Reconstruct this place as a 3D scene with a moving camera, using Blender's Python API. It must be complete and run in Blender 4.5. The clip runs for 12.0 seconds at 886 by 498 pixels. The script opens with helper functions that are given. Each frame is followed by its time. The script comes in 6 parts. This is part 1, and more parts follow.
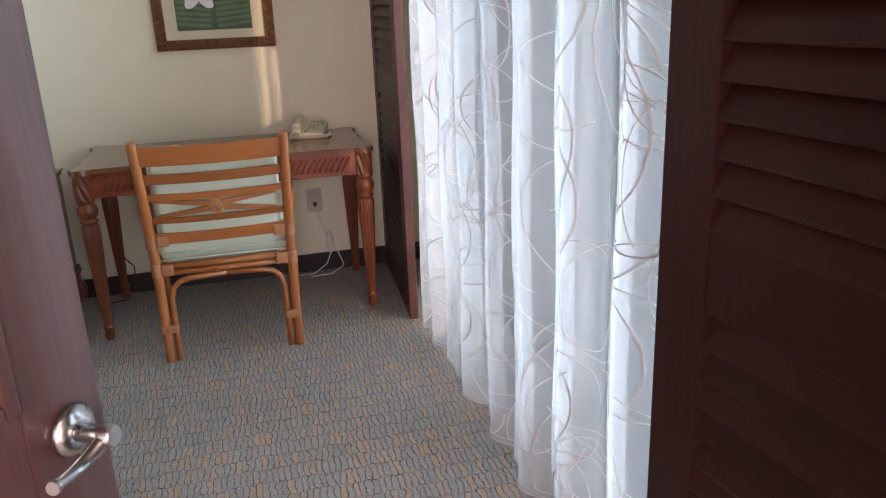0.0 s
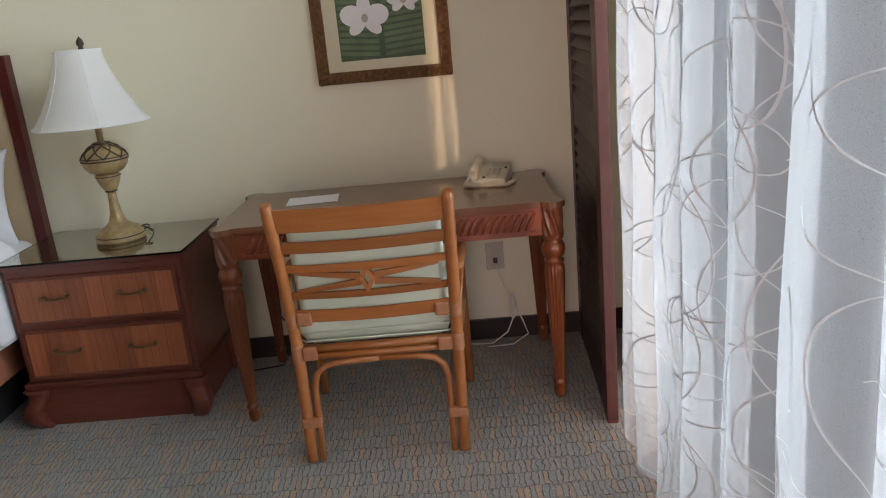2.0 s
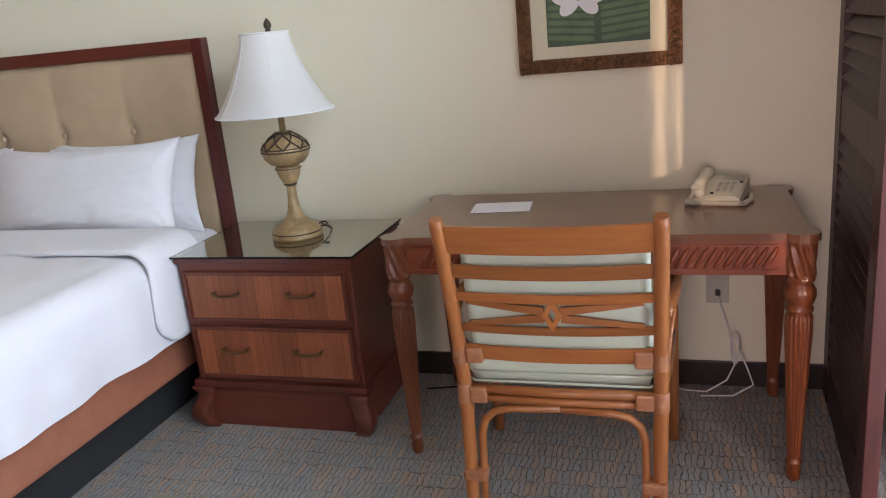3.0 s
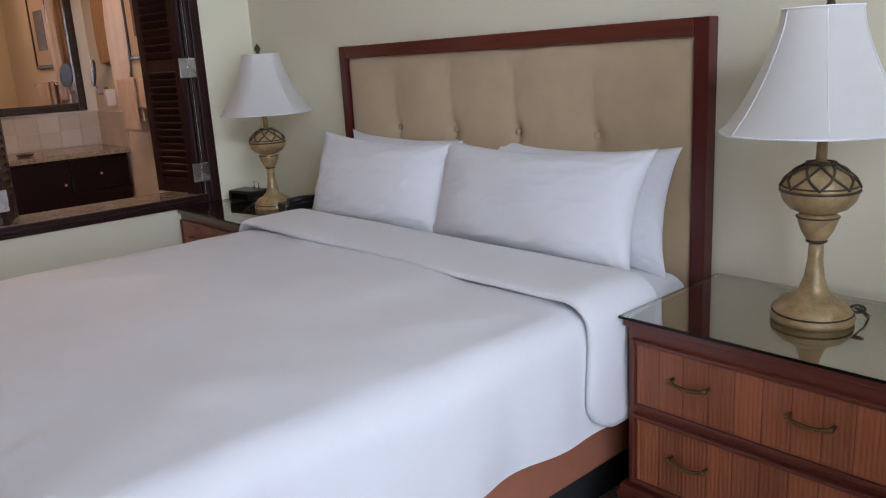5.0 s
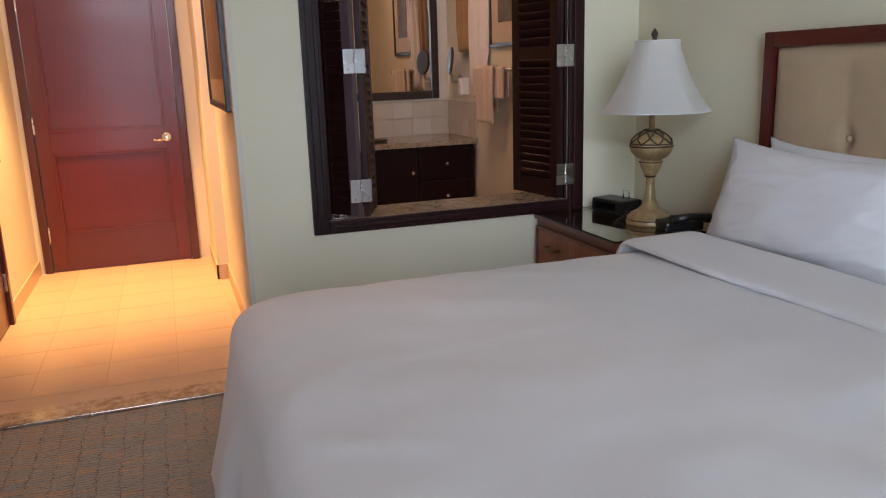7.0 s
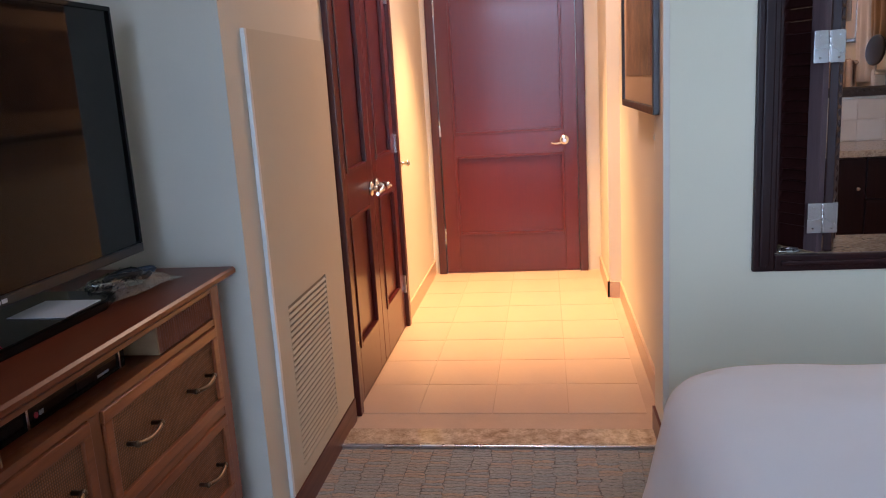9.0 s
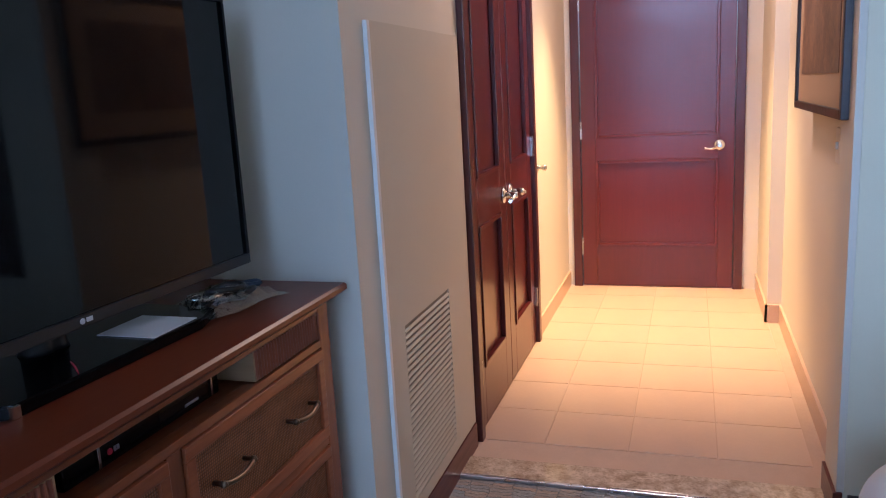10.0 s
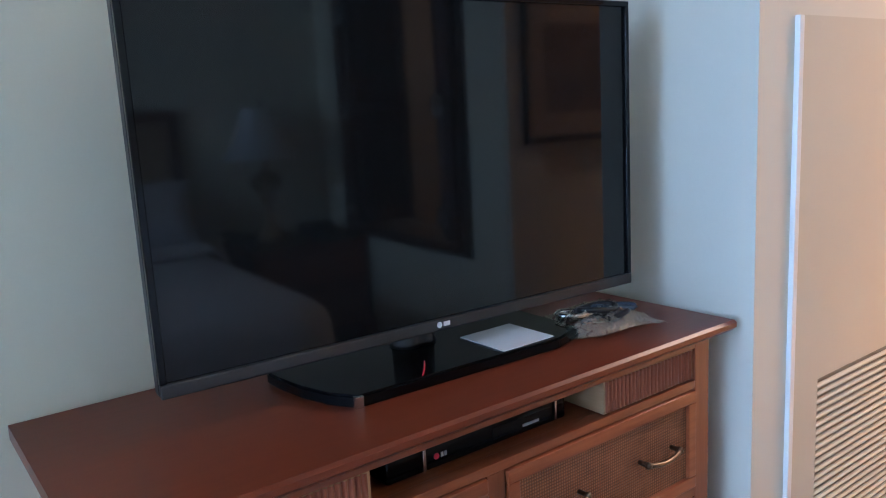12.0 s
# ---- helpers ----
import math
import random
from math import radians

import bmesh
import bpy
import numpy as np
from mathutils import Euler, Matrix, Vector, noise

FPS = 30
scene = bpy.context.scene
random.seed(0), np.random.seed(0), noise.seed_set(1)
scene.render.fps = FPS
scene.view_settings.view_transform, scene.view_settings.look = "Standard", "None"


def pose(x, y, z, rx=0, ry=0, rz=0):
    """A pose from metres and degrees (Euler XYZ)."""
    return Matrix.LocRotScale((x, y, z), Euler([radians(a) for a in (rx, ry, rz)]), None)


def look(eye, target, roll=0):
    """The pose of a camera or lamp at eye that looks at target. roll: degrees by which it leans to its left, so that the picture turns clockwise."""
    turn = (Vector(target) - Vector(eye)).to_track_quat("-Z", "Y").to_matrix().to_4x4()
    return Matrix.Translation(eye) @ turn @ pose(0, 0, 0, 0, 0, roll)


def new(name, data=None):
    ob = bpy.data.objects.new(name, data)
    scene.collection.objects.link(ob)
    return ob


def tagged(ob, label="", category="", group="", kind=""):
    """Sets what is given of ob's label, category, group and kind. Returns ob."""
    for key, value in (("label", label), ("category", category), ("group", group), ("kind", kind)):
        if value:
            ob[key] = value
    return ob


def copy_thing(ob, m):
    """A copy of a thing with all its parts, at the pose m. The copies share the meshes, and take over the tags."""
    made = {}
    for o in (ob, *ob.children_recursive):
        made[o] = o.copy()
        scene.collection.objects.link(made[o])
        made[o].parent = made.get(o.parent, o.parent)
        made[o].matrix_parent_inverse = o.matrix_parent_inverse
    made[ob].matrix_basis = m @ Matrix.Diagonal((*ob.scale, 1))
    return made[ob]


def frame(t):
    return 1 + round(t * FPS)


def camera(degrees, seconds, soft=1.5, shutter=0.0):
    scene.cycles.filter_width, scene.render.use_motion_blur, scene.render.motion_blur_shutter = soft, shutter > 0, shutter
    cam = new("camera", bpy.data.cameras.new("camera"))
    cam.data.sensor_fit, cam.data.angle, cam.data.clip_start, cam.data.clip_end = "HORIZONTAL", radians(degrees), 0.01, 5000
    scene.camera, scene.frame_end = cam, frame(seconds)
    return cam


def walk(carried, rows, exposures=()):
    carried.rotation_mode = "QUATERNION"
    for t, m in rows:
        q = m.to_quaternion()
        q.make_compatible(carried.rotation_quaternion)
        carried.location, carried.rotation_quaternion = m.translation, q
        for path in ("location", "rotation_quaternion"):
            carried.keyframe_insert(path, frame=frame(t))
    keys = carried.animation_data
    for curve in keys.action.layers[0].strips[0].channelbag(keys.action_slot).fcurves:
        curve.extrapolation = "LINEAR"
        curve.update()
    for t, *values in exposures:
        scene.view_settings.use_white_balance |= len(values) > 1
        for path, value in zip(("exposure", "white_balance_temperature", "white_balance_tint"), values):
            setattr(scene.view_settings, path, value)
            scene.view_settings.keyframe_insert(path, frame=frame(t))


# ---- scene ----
# the camera and its walk
cam = camera(59.6, 12.0, soft=1.1)
PATH = [
    (0, (0.056, 0.128, 1.358), (0.515, 1.975, 0.744), -2.3),
    (0.5, (0.072, 0.227, 1.359), (0.553, 2.072, 0.754), -2.3),
    (1, (0.133, 0.402, 1.379), (0.495, 2.281, 0.797), -3.3),
    (1.5, (0.197, 0.617, 1.374), (0.349, 2.528, 0.804), -4.6),
    (2, (0.221, 0.868, 1.378), (0.173, 2.788, 0.819), -5.3),
    (2.5, (0.266, 1.104, 1.383), (-0.083, 2.996, 0.835), -6.0),
    (3, (0.226, 1.332, 1.363), (-0.354, 3.166, 0.814), -5.4),
    (3.2, (0.203, 1.437, 1.374), (-0.471, 3.238, 0.823), -5.8),
    (4.8, (-0.293, 1.965, 1.325), (-1.7, 3.304, 0.847), -3.0),
    (5, (-0.377, 1.992, 1.339), (-1.833, 3.276, 0.859), -3.3),
    (5.5, (-0.572, 2.049, 1.329), (-2.19, 3.126, 0.858), -2.6),
    (6, (-0.772, 2.1, 1.325), (-2.511, 2.975, 0.868), -1.3),
    (6.5, (-0.912, 2.089, 1.324), (-2.716, 2.819, 0.861), -1.1),
    (7, (-1.062, 2.017, 1.323), (-2.899, 2.663, 0.867), -1.8),
    (7.5, (-1.184, 1.96, 1.334), (-3.061, 2.475, 0.876), -2.7),
    (7.7, (-1.254, 1.972, 1.317), (-3.158, 2.389, 0.868), -2.7),
    (9.3, (-1.718, 1.879, 1.312), (-3.648, 1.556, 0.901), -3.4),
    (9.5, (-1.763, 1.867, 1.309), (-3.692, 1.535, 0.899), -3.2),
    (10, (-1.907, 1.868, 1.311), (-3.77, 1.258, 0.915), -3.2),
    (10.5, (-2.064, 1.903, 1.317), (-3.774, 0.938, 0.941), -3.5),
    (11, (-2.129, 1.929, 1.32), (-3.563, 0.583, 0.957), -4.4),
    (11.5, (-2.127, 1.942, 1.34), (-3.382, 0.426, 0.98), -4.1),
    (12, (-2.132, 1.965, 1.344), (-3.313, 0.391, 0.988), -3.1),
]
EXPOSURES = [(0.0, 0.12, 7100, 31), (0.5, 0.12, 7200, 30), (1.0, 0.06, 7400, 29), (2.5, -0.17, 7500, 33), (3.2, 0.34, 7000, 37), (4.8, -0.02, 6850, 38), (6.0, -0.24, 7000, 35), (7.0, -0.12, 6850, 35), (7.6, -0.08, 6750, 36), (9.4, 0.10, 5350, 32), (10.0, 0.04, 4950, 31), (10.5, 0.42, 4600, 28), (11.0, 0.86, 4450, 18), (12.0, 1.16, 4950, 25)]
walk(cam, [(t, look(eye, target, roll)) for t, eye, target, roll in PATH], EXPOSURES)

# world, sun, large lights
SUN_AZ, SUN_EL = math.atan2(0.455, -0.89), radians(9)
world = bpy.data.worlds.new("sky")
scene.world = world
world.use_nodes = True
_n = world.node_tree.nodes
_sky = _n.new("ShaderNodeTexSky")
_sky.sky_type, _sky.sun_disc = "NISHITA", False
_sky.sun_elevation, _sky.sun_rotation = radians(32), SUN_AZ
_n["Background"].inputs["Strength"].default_value = 0.15
world.node_tree.links.new(_sky.outputs["Color"], _n["Background"].inputs["Color"])


def lamp(name, kind, place, target, power, colour, **settings):
    data = bpy.data.lights.new(name, kind)
    data.energy, data.color = power, colour
    for key, value in settings.items():
        if key == "size":
            data.size = value
        elif key == "size_y":
            data.shape, data.size_y = "RECTANGLE", value
        elif key == "angle":
            data.angle = value
        elif key == "spot":
            data.spot_size, data.spot_blend = value, 1.0
        elif key == "radius":
            data.shadow_soft_size = value
    ob = new(name, data)
    ob.matrix_world = look(place, target)
    return ob


_sd = Vector((math.sin(SUN_AZ) * math.cos(SUN_EL), math.cos(SUN_AZ) * math.cos(SUN_EL), math.sin(SUN_EL)))
lamp("sun", "SUN", _sd * 20, (0, 0, 0), 3.6, (1.0, 0.82, 0.56), angle=radians(1.2))
WARM = (1.0, 0.68, 0.39)
lamp("hall_downlight_lamp", "SPOT", (-6.15, 1.62, 2.52), (-6.15, 1.62, 0), 590, (1.0, 0.62, 0.19), spot=radians(66), radius=0.05)
lamp("hall_ceiling_lamp", "AREA", (-5.5, 1.68, 2.54), (-5.5, 1.68, 0), 25, WARM, size=0.3)
lamp("bathroom_ceiling_lamp", "AREA", (-5.6, 3.3, 2.5), (-5.6, 3.3, 0), 9.5, (1.0, 0.68, 0.40), size=0.4)
lamp("window_sky_lamp", "AREA", (1.16, 2.1, 1.08), (0, 2.58, 1.06), 48, (0.60, 0.87, 1.0), size=2.8, size_y=1.8).data.spread = radians(96)
# added lamp over the curtain, out of view, to brighten the room
lamp("window_top_fill_lamp", "AREA", (0.90, 2.25, 2.38), (-1.1, 3.05, 1.75), 21, (0.60, 0.87, 1.0), size=2.5, size_y=0.30).data.spread = radians(80)

# unseen lamp added behind the doorway, brightens fronts that face south
lamp("outer_room_fill_lamp", "AREA", (-0.2, -1.62, 1.35), (-0.25, 3.0, 1.1), 96, (0.98, 0.93, 1.0), size=1.8, size_y=1.5)


# materials
def material(name):
    m = bpy.data.materials.new(name)
    m.use_nodes = True
    t = m.node_tree
    return m, t, t.nodes["Principled BSDF"]


def ramp(t, fac, stops):
    r = t.nodes.new("ShaderNodeValToRGB")
    el = r.color_ramp.elements
    while len(el) < len(stops):
        el.new(0.5)
    for e, (p, c) in zip(el, stops):
        e.position, e.color = p, (*c, 1)
    t.links.new(fac, r.inputs["Fac"])
    return r.outputs["Color"]


def coords(t, scale=(1, 1, 1), turn=(0, 0, 0)):
    c = t.nodes.new("ShaderNodeTexCoord")
    mp = t.nodes.new("ShaderNodeMapping")
    mp.inputs["Scale"].default_value = scale
    mp.inputs["Rotation"].default_value = turn
    t.links.new(c.outputs["Object"], mp.inputs["Vector"])
    return mp.outputs["Vector"]


def noise_tex(t, vec, scale, detail=4, rough=0.55):
    n = t.nodes.new("ShaderNodeTexNoise")
    n.inputs["Scale"].default_value, n.inputs["Detail"].default_value = scale, detail
    n.inputs["Roughness"].default_value = rough
    if vec is not None:
        t.links.new(vec, n.inputs["Vector"])
    return n.outputs["Fac"]


def bump(t, b, height, strength, dist):
    n = t.nodes.new("ShaderNodeBump")
    n.inputs["Strength"].default_value, n.inputs["Distance"].default_value = strength, dist
    t.links.new(height, n.inputs["Height"])
    t.links.new(n.outputs["Normal"], b.inputs["Normal"])
    return n


def mix_col(t, fac, a, b):
    n = t.nodes.new("ShaderNodeMix")
    n.data_type = "RGBA"
    for key, v in ((0, fac), (6, a), (7, b)):
        if hasattr(v, "is_linked"):
            t.links.new(v, n.inputs[key])
        else:
            n.inputs[key].default_value = v if key == 0 else (*v, 1)
    return n.outputs[2]


def shade_of(c, k):
    return tuple(min(1.0, v * k) for v in c)


def plain(name, col, rough=0.6, metal=0.0, vary=0.12, scale=6.0, fine=160.0, relief=0.15, dist=0.001, coat=0.0, spec=0.5):
    """A surface with soft large stains and a fine grain."""
    m, t, b = material(name)
    v = coords(t)
    big, small = noise_tex(t, v, scale), noise_tex(t, v, fine, 3)
    c1 = ramp(t, big, [(0.3, shade_of(col, 1 - vary)), (0.7, shade_of(col, 1 + vary))])
    c2 = mix_col(t, 0.25, c1, ramp(t, small, [(0.3, shade_of(col, 1 - vary)), (0.7, shade_of(col, 1 + vary))]))
    t.links.new(c2, b.inputs["Base Color"])
    r = ramp(t, big, [(0.2, (rough * 0.85,) * 3), (0.8, (min(1, rough * 1.15),) * 3)])
    t.links.new(r, b.inputs["Roughness"])
    b.inputs["Metallic"].default_value = metal
    b.inputs["Specular IOR Level"].default_value = spec
    b.inputs["Coat Weight"].default_value = coat
    b.inputs["Coat Roughness"].default_value = 0.15
    if relief:
        bump(t, b, small, relief, dist)
    return m


def wood(name, dark, light, rough=0.38, along="z", coat=0.25, fine=1.0, relief=0.12, spec=0.4):
    """Stained wood with stretched grain along one axis."""
    m, t, b = material(name)
    k = {"x": (1.2, 22, 22), "y": (22, 1.2, 22), "z": (22, 22, 1.2)}[along]
    v = coords(t, tuple(s * fine for s in k))
    k2 = {"x": (0.6, 6, 6), "y": (6, 0.6, 6), "z": (6, 6, 0.6)}[along]
    v2 = coords(t, k2)
    grain, bands = noise_tex(t, v, 3.2, 6, 0.65), noise_tex(t, v2, 1.5, 3)
    info = t.nodes.new("ShaderNodeObjectInfo")
    c = ramp(t, grain, [(0.28, dark), (0.5, tuple((a + c2) / 2 for a, c2 in zip(dark, light))), (0.75, light)])
    c = mix_col(t, 0.35, c, ramp(t, bands, [(0.3, dark), (0.7, light)]))
    hsv = t.nodes.new("ShaderNodeHueSaturation")
    mr = t.nodes.new("ShaderNodeMapRange")
    mr.inputs["To Min"].default_value, mr.inputs["To Max"].default_value = 0.80, 1.14
    t.links.new(info.outputs["Random"], mr.inputs["Value"])
    t.links.new(mr.outputs["Result"], hsv.inputs["Value"])
    t.links.new(c, hsv.inputs["Color"])
    t.links.new(hsv.outputs["Color"], b.inputs["Base Color"])
    b.inputs["Specular IOR Level"].default_value = spec
    k3 = 0.18 if relief > 0.05 else 0.03
    t.links.new(ramp(t, grain, [(0.2, (rough * (1 + k3),) * 3), (0.8, (rough * (1 - k3),) * 3)]), b.inputs["Roughness"])
    b.inputs["Coat Weight"].default_value, b.inputs["Coat Roughness"].default_value = coat, 0.12
    if relief > 0.05:
        bump(t, b, grain, relief, 0.0008)
    return m


def carpet_material():
    """Looped carpet: rows of short wavy dashes in grey blue, rust and grey with sunk joints."""
    m, t, b = material("carpet_loops")
    v = coords(t)
    warp = t.nodes.new("ShaderNodeTexNoise")
    warp.inputs["Scale"].default_value = 27
    warp.inputs["Detail"].default_value = 3
    t.links.new(v, warp.inputs["Vector"])
    add = t.nodes.new("ShaderNodeVectorMath")
    add.operation = "MULTIPLY_ADD"
    add.inputs[1].default_value = (0.030, 0.046, 0)
    t.links.new(warp.outputs["Color"], add.inputs[0])
    t.links.new(v, add.inputs[2])
    br = t.nodes.new("ShaderNodeTexBrick")
    br.offset, br.squash = 0.37, 1.0
    br.inputs["Color1"].default_value, br.inputs["Color2"].default_value = (0, 0, 0, 1), (1, 1, 1, 1)
    br.inputs["Mortar"].default_value = (0.5, 0.5, 0.5, 1)
    br.inputs["Scale"].default_value = 1
    br.inputs["Brick Width"].default_value, br.inputs["Row Height"].default_value = 0.0190, 0.074
    br.inputs["Mortar Size"].default_value, br.inputs["Mortar Smooth"].default_value = 0.0024, 1.0
    t.links.new(add.outputs["Vector"], br.inputs["Vector"])
    dash = ramp(t, br.outputs["Color"], [(0.0, (0.330, 0.385, 0.410)), (0.25, (0.430, 0.420, 0.410)), (0.48, (0.460, 0.425, 0.390)), (0.62, (0.330, 0.390, 0.415)), (0.80, (0.660, 0.430, 0.285)), (1.0, (0.490, 0.390, 0.320))])
    fuzz = noise_tex(t, coords(t, (1.0, 0.35, 1.0)), 230, 3, 0.7)
    c = mix_col(t, 0.46, dash, ramp(t, fuzz, [(0.3, (0.120, 0.116, 0.106)), (0.7, (0.560, 0.520, 0.450))]))
    worn = t.nodes.new("ShaderNodeMath")
    worn.operation = "MULTIPLY"
    t.links.new(br.outputs["Fac"], worn.inputs[0])
    t.links.new(ramp(t, noise_tex(t, v, 38, 2), [(0.42, (0.05,) * 3), (0.60, (1.0,) * 3)]), worn.inputs[1])
    c = mix_col(t, worn.outputs[0], c, (0.140, 0.130, 0.118))
    soil = noise_tex(t, coords(t), 1.6, 3)
    mul = t.nodes.new("ShaderNodeMix")
    mul.data_type, mul.blend_type = "RGBA", "MULTIPLY"
    mul.inputs[0].default_value = 0.5
    t.links.new(c, mul.inputs[6])
    t.links.new(ramp(t, soil, [(0.3, (0.75, 0.74, 0.72)), (0.7, (1, 1, 1))]), mul.inputs[7])
    t.links.new(mul.outputs[2], b.inputs["Base Color"])
    b.inputs["Roughness"].default_value = 0.95
    b.inputs["Specular IOR Level"].default_value = 0.15
    inv = t.nodes.new("ShaderNodeMath")
    inv.operation = "MULTIPLY_ADD"
    inv.inputs[1].default_value, inv.inputs[2].default_value = -0.9, 1.0
    t.links.new(br.outputs["Fac"], inv.inputs[0])
    h = t.nodes.new("ShaderNodeMath")
    h.operation = "MULTIPLY_ADD"
    h.inputs[1].default_value = 0.5
    t.links.new(fuzz, h.inputs[0])
    t.links.new(inv.outputs[0], h.inputs[2])
    bump(t, b, h.outputs[0], 0.85, 0.008)
    return m


def weave_material(name, dark, light, pitch):
    """Woven cane: two crossing waves."""
    m, t, b = material(name)
    v = coords(t)
    hs = []
    for axis in ("X", "Z"):
        w = t.nodes.new("ShaderNodeTexWave")
        w.bands_direction = axis
        w.inputs["Scale"].default_value = 0.314 / pitch
        w.inputs["Distortion"].default_value = 0.6
        w.inputs["Detail Scale"].default_value = 3
        t.links.new(v, w.inputs["Vector"])
        hs.append(w.outputs["Fac"])
    mx = t.nodes.new("ShaderNodeMath")
    mx.operation = "MULTIPLY"
    t.links.new(hs[0], mx.inputs[0])
    t.links.new(hs[1], mx.inputs[1])
    n = noise_tex(t, v, 30)
    c = mix_col(t, 0.3, ramp(t, mx.outputs[0], [(0.05, dark), (0.5, light)]), ramp(t, n, [(0.3, dark), (0.7, light)]))
    t.links.new(c, b.inputs["Base Color"])
    b.inputs["Roughness"].default_value = 0.55
    bump(t, b, mx.outputs[0], 0.8, 0.002)
    return m


def granite_material(name, k):
    m, t, b = material(name)
    v = coords(t)
    vo = t.nodes.new("ShaderNodeTexVoronoi")
    vo.inputs["Scale"].default_value = 140
    t.links.new(v, vo.inputs["Vector"])
    c = ramp(t, vo.outputs["Color"], [(0.0, (0.10, 0.06, 0.04)), (0.35, (0.35, 0.26, 0.17)), (0.7, (0.55, 0.45, 0.33)), (1.0, (0.25, 0.17, 0.11))])
    c = mix_col(t, 0.5, c, ramp(t, noise_tex(t, v, 26, 5), [(0.35, shade_of((0.22, 0.15, 0.09), k)), (0.65, shade_of((0.58, 0.47, 0.34), k))]))
    t.links.new(c, b.inputs["Base Color"])
    b.inputs["Roughness"].default_value = 0.12
    return m


def sheer_material(name, clear, glow, white=(0.92, 0.93, 0.95)):
    """Thin cloth: partly see-through, partly glowing through."""
    m, t, b = material(name)
    t.nodes.remove(b)
    out = t.nodes["Material Output"]
    tr, tl, df = (t.nodes.new(f"ShaderNodeBsdf{k}") for k in ("Transparent", "Translucent", "Diffuse"))
    tl.inputs["Color"].default_value = (*white, 1)
    df.inputs["Color"].default_value = (*white, 1)
    a, c = t.nodes.new("ShaderNodeMixShader"), t.nodes.new("ShaderNodeMixShader")
    a.inputs[0].default_value = glow
    t.links.new(df.outputs[0], a.inputs[1])
    t.links.new(tl.outputs[0], a.inputs[2])
    v = coords(t, (1, 1, 1))
    n = noise_tex(t, v, 700, 2)
    mr = t.nodes.new("ShaderNodeMapRange")
    mr.inputs["To Min"].default_value, mr.inputs["To Max"].default_value = clear * 0.7, clear * 1.3
    t.links.new(n, mr.inputs["Value"])
    t.links.new(mr.outputs["Result"], c.inputs[0])
    t.links.new(a.outputs[0], c.inputs[1])
    t.links.new(tr.outputs[0], c.inputs[2])
    t.links.new(c.outputs[0], out.inputs["Surface"])
    return m


def glass_material(name, tint=(1, 1, 1), rough=0.0, ior=1.5):
    m, t, b = material(name)
    t.nodes.remove(b)
    out = t.nodes["Material Output"]
    tr, gl = t.nodes.new("ShaderNodeBsdfTransparent"), t.nodes.new("ShaderNodeBsdfGlossy")
    tr.inputs["Color"].default_value = (*tint, 1)
    gl.inputs["Roughness"].default_value = rough
    fr, mx = t.nodes.new("ShaderNodeFresnel"), t.nodes.new("ShaderNodeMixShader")
    fr.inputs["IOR"].default_value = ior
    t.links.new(fr.outputs[0], mx.inputs[0])
    t.links.new(tr.outputs[0], mx.inputs[1])
    t.links.new(gl.outputs[0], mx.inputs[2])
    t.links.new(mx.outputs[0], out.inputs["Surface"])
    return m


def polished_glass(name, share):
    """Glass laid on a dark top: a steady mirror image over what lies beneath."""
    m, t, b = material(name)
    t.nodes.remove(b)
    tr, gl, mx = t.nodes.new("ShaderNodeBsdfTransparent"), t.nodes.new("ShaderNodeBsdfGlossy"), t.nodes.new("ShaderNodeMixShader")
    tr.inputs["Color"].default_value = (0.85, 0.88, 0.85, 1)
    gl.inputs["Color"].default_value = (0.95, 0.94, 0.90, 1)
    gl.inputs["Roughness"].default_value = 0.015
    mx.inputs[0].default_value = share
    t.links.new(tr.outputs[0], mx.inputs[1])
    t.links.new(gl.outputs[0], mx.inputs[2])
    t.links.new(mx.outputs[0], t.nodes["Material Output"].inputs["Surface"])
    return m


def cloth(name, col, thread=900.0, vary=0.04, sheen=0.2, crease=0.0):
    m, t, b = material(name)
    v = coords(t)
    n1, n2 = noise_tex(t, v, 5), noise_tex(t, v, thread, 2)
    c = ramp(t, n1, [(0.3, shade_of(col, 1 - vary)), (0.7, shade_of(col, 1 + vary))])
    t.links.new(c, b.inputs["Base Color"])
    b.inputs["Roughness"].default_value = 0.85
    b.inputs["Sheen Weight"].default_value = sheen
    b.inputs["Specular IOR Level"].default_value = 0.2
    h = n2
    if crease:
        n3 = noise_tex(t, coords(t, (1, 1.6, 1)), 9, 4, 0.6)
        ad = t.nodes.new("ShaderNodeMath")
        ad.operation = "MULTIPLY_ADD"
        ad.inputs[1].default_value = crease
        t.links.new(n3, ad.inputs[0])
        t.links.new(n2, ad.inputs[2])
        h = ad.outputs[0]
    bump(t, b, h, 0.35, 0.0012)
    return m


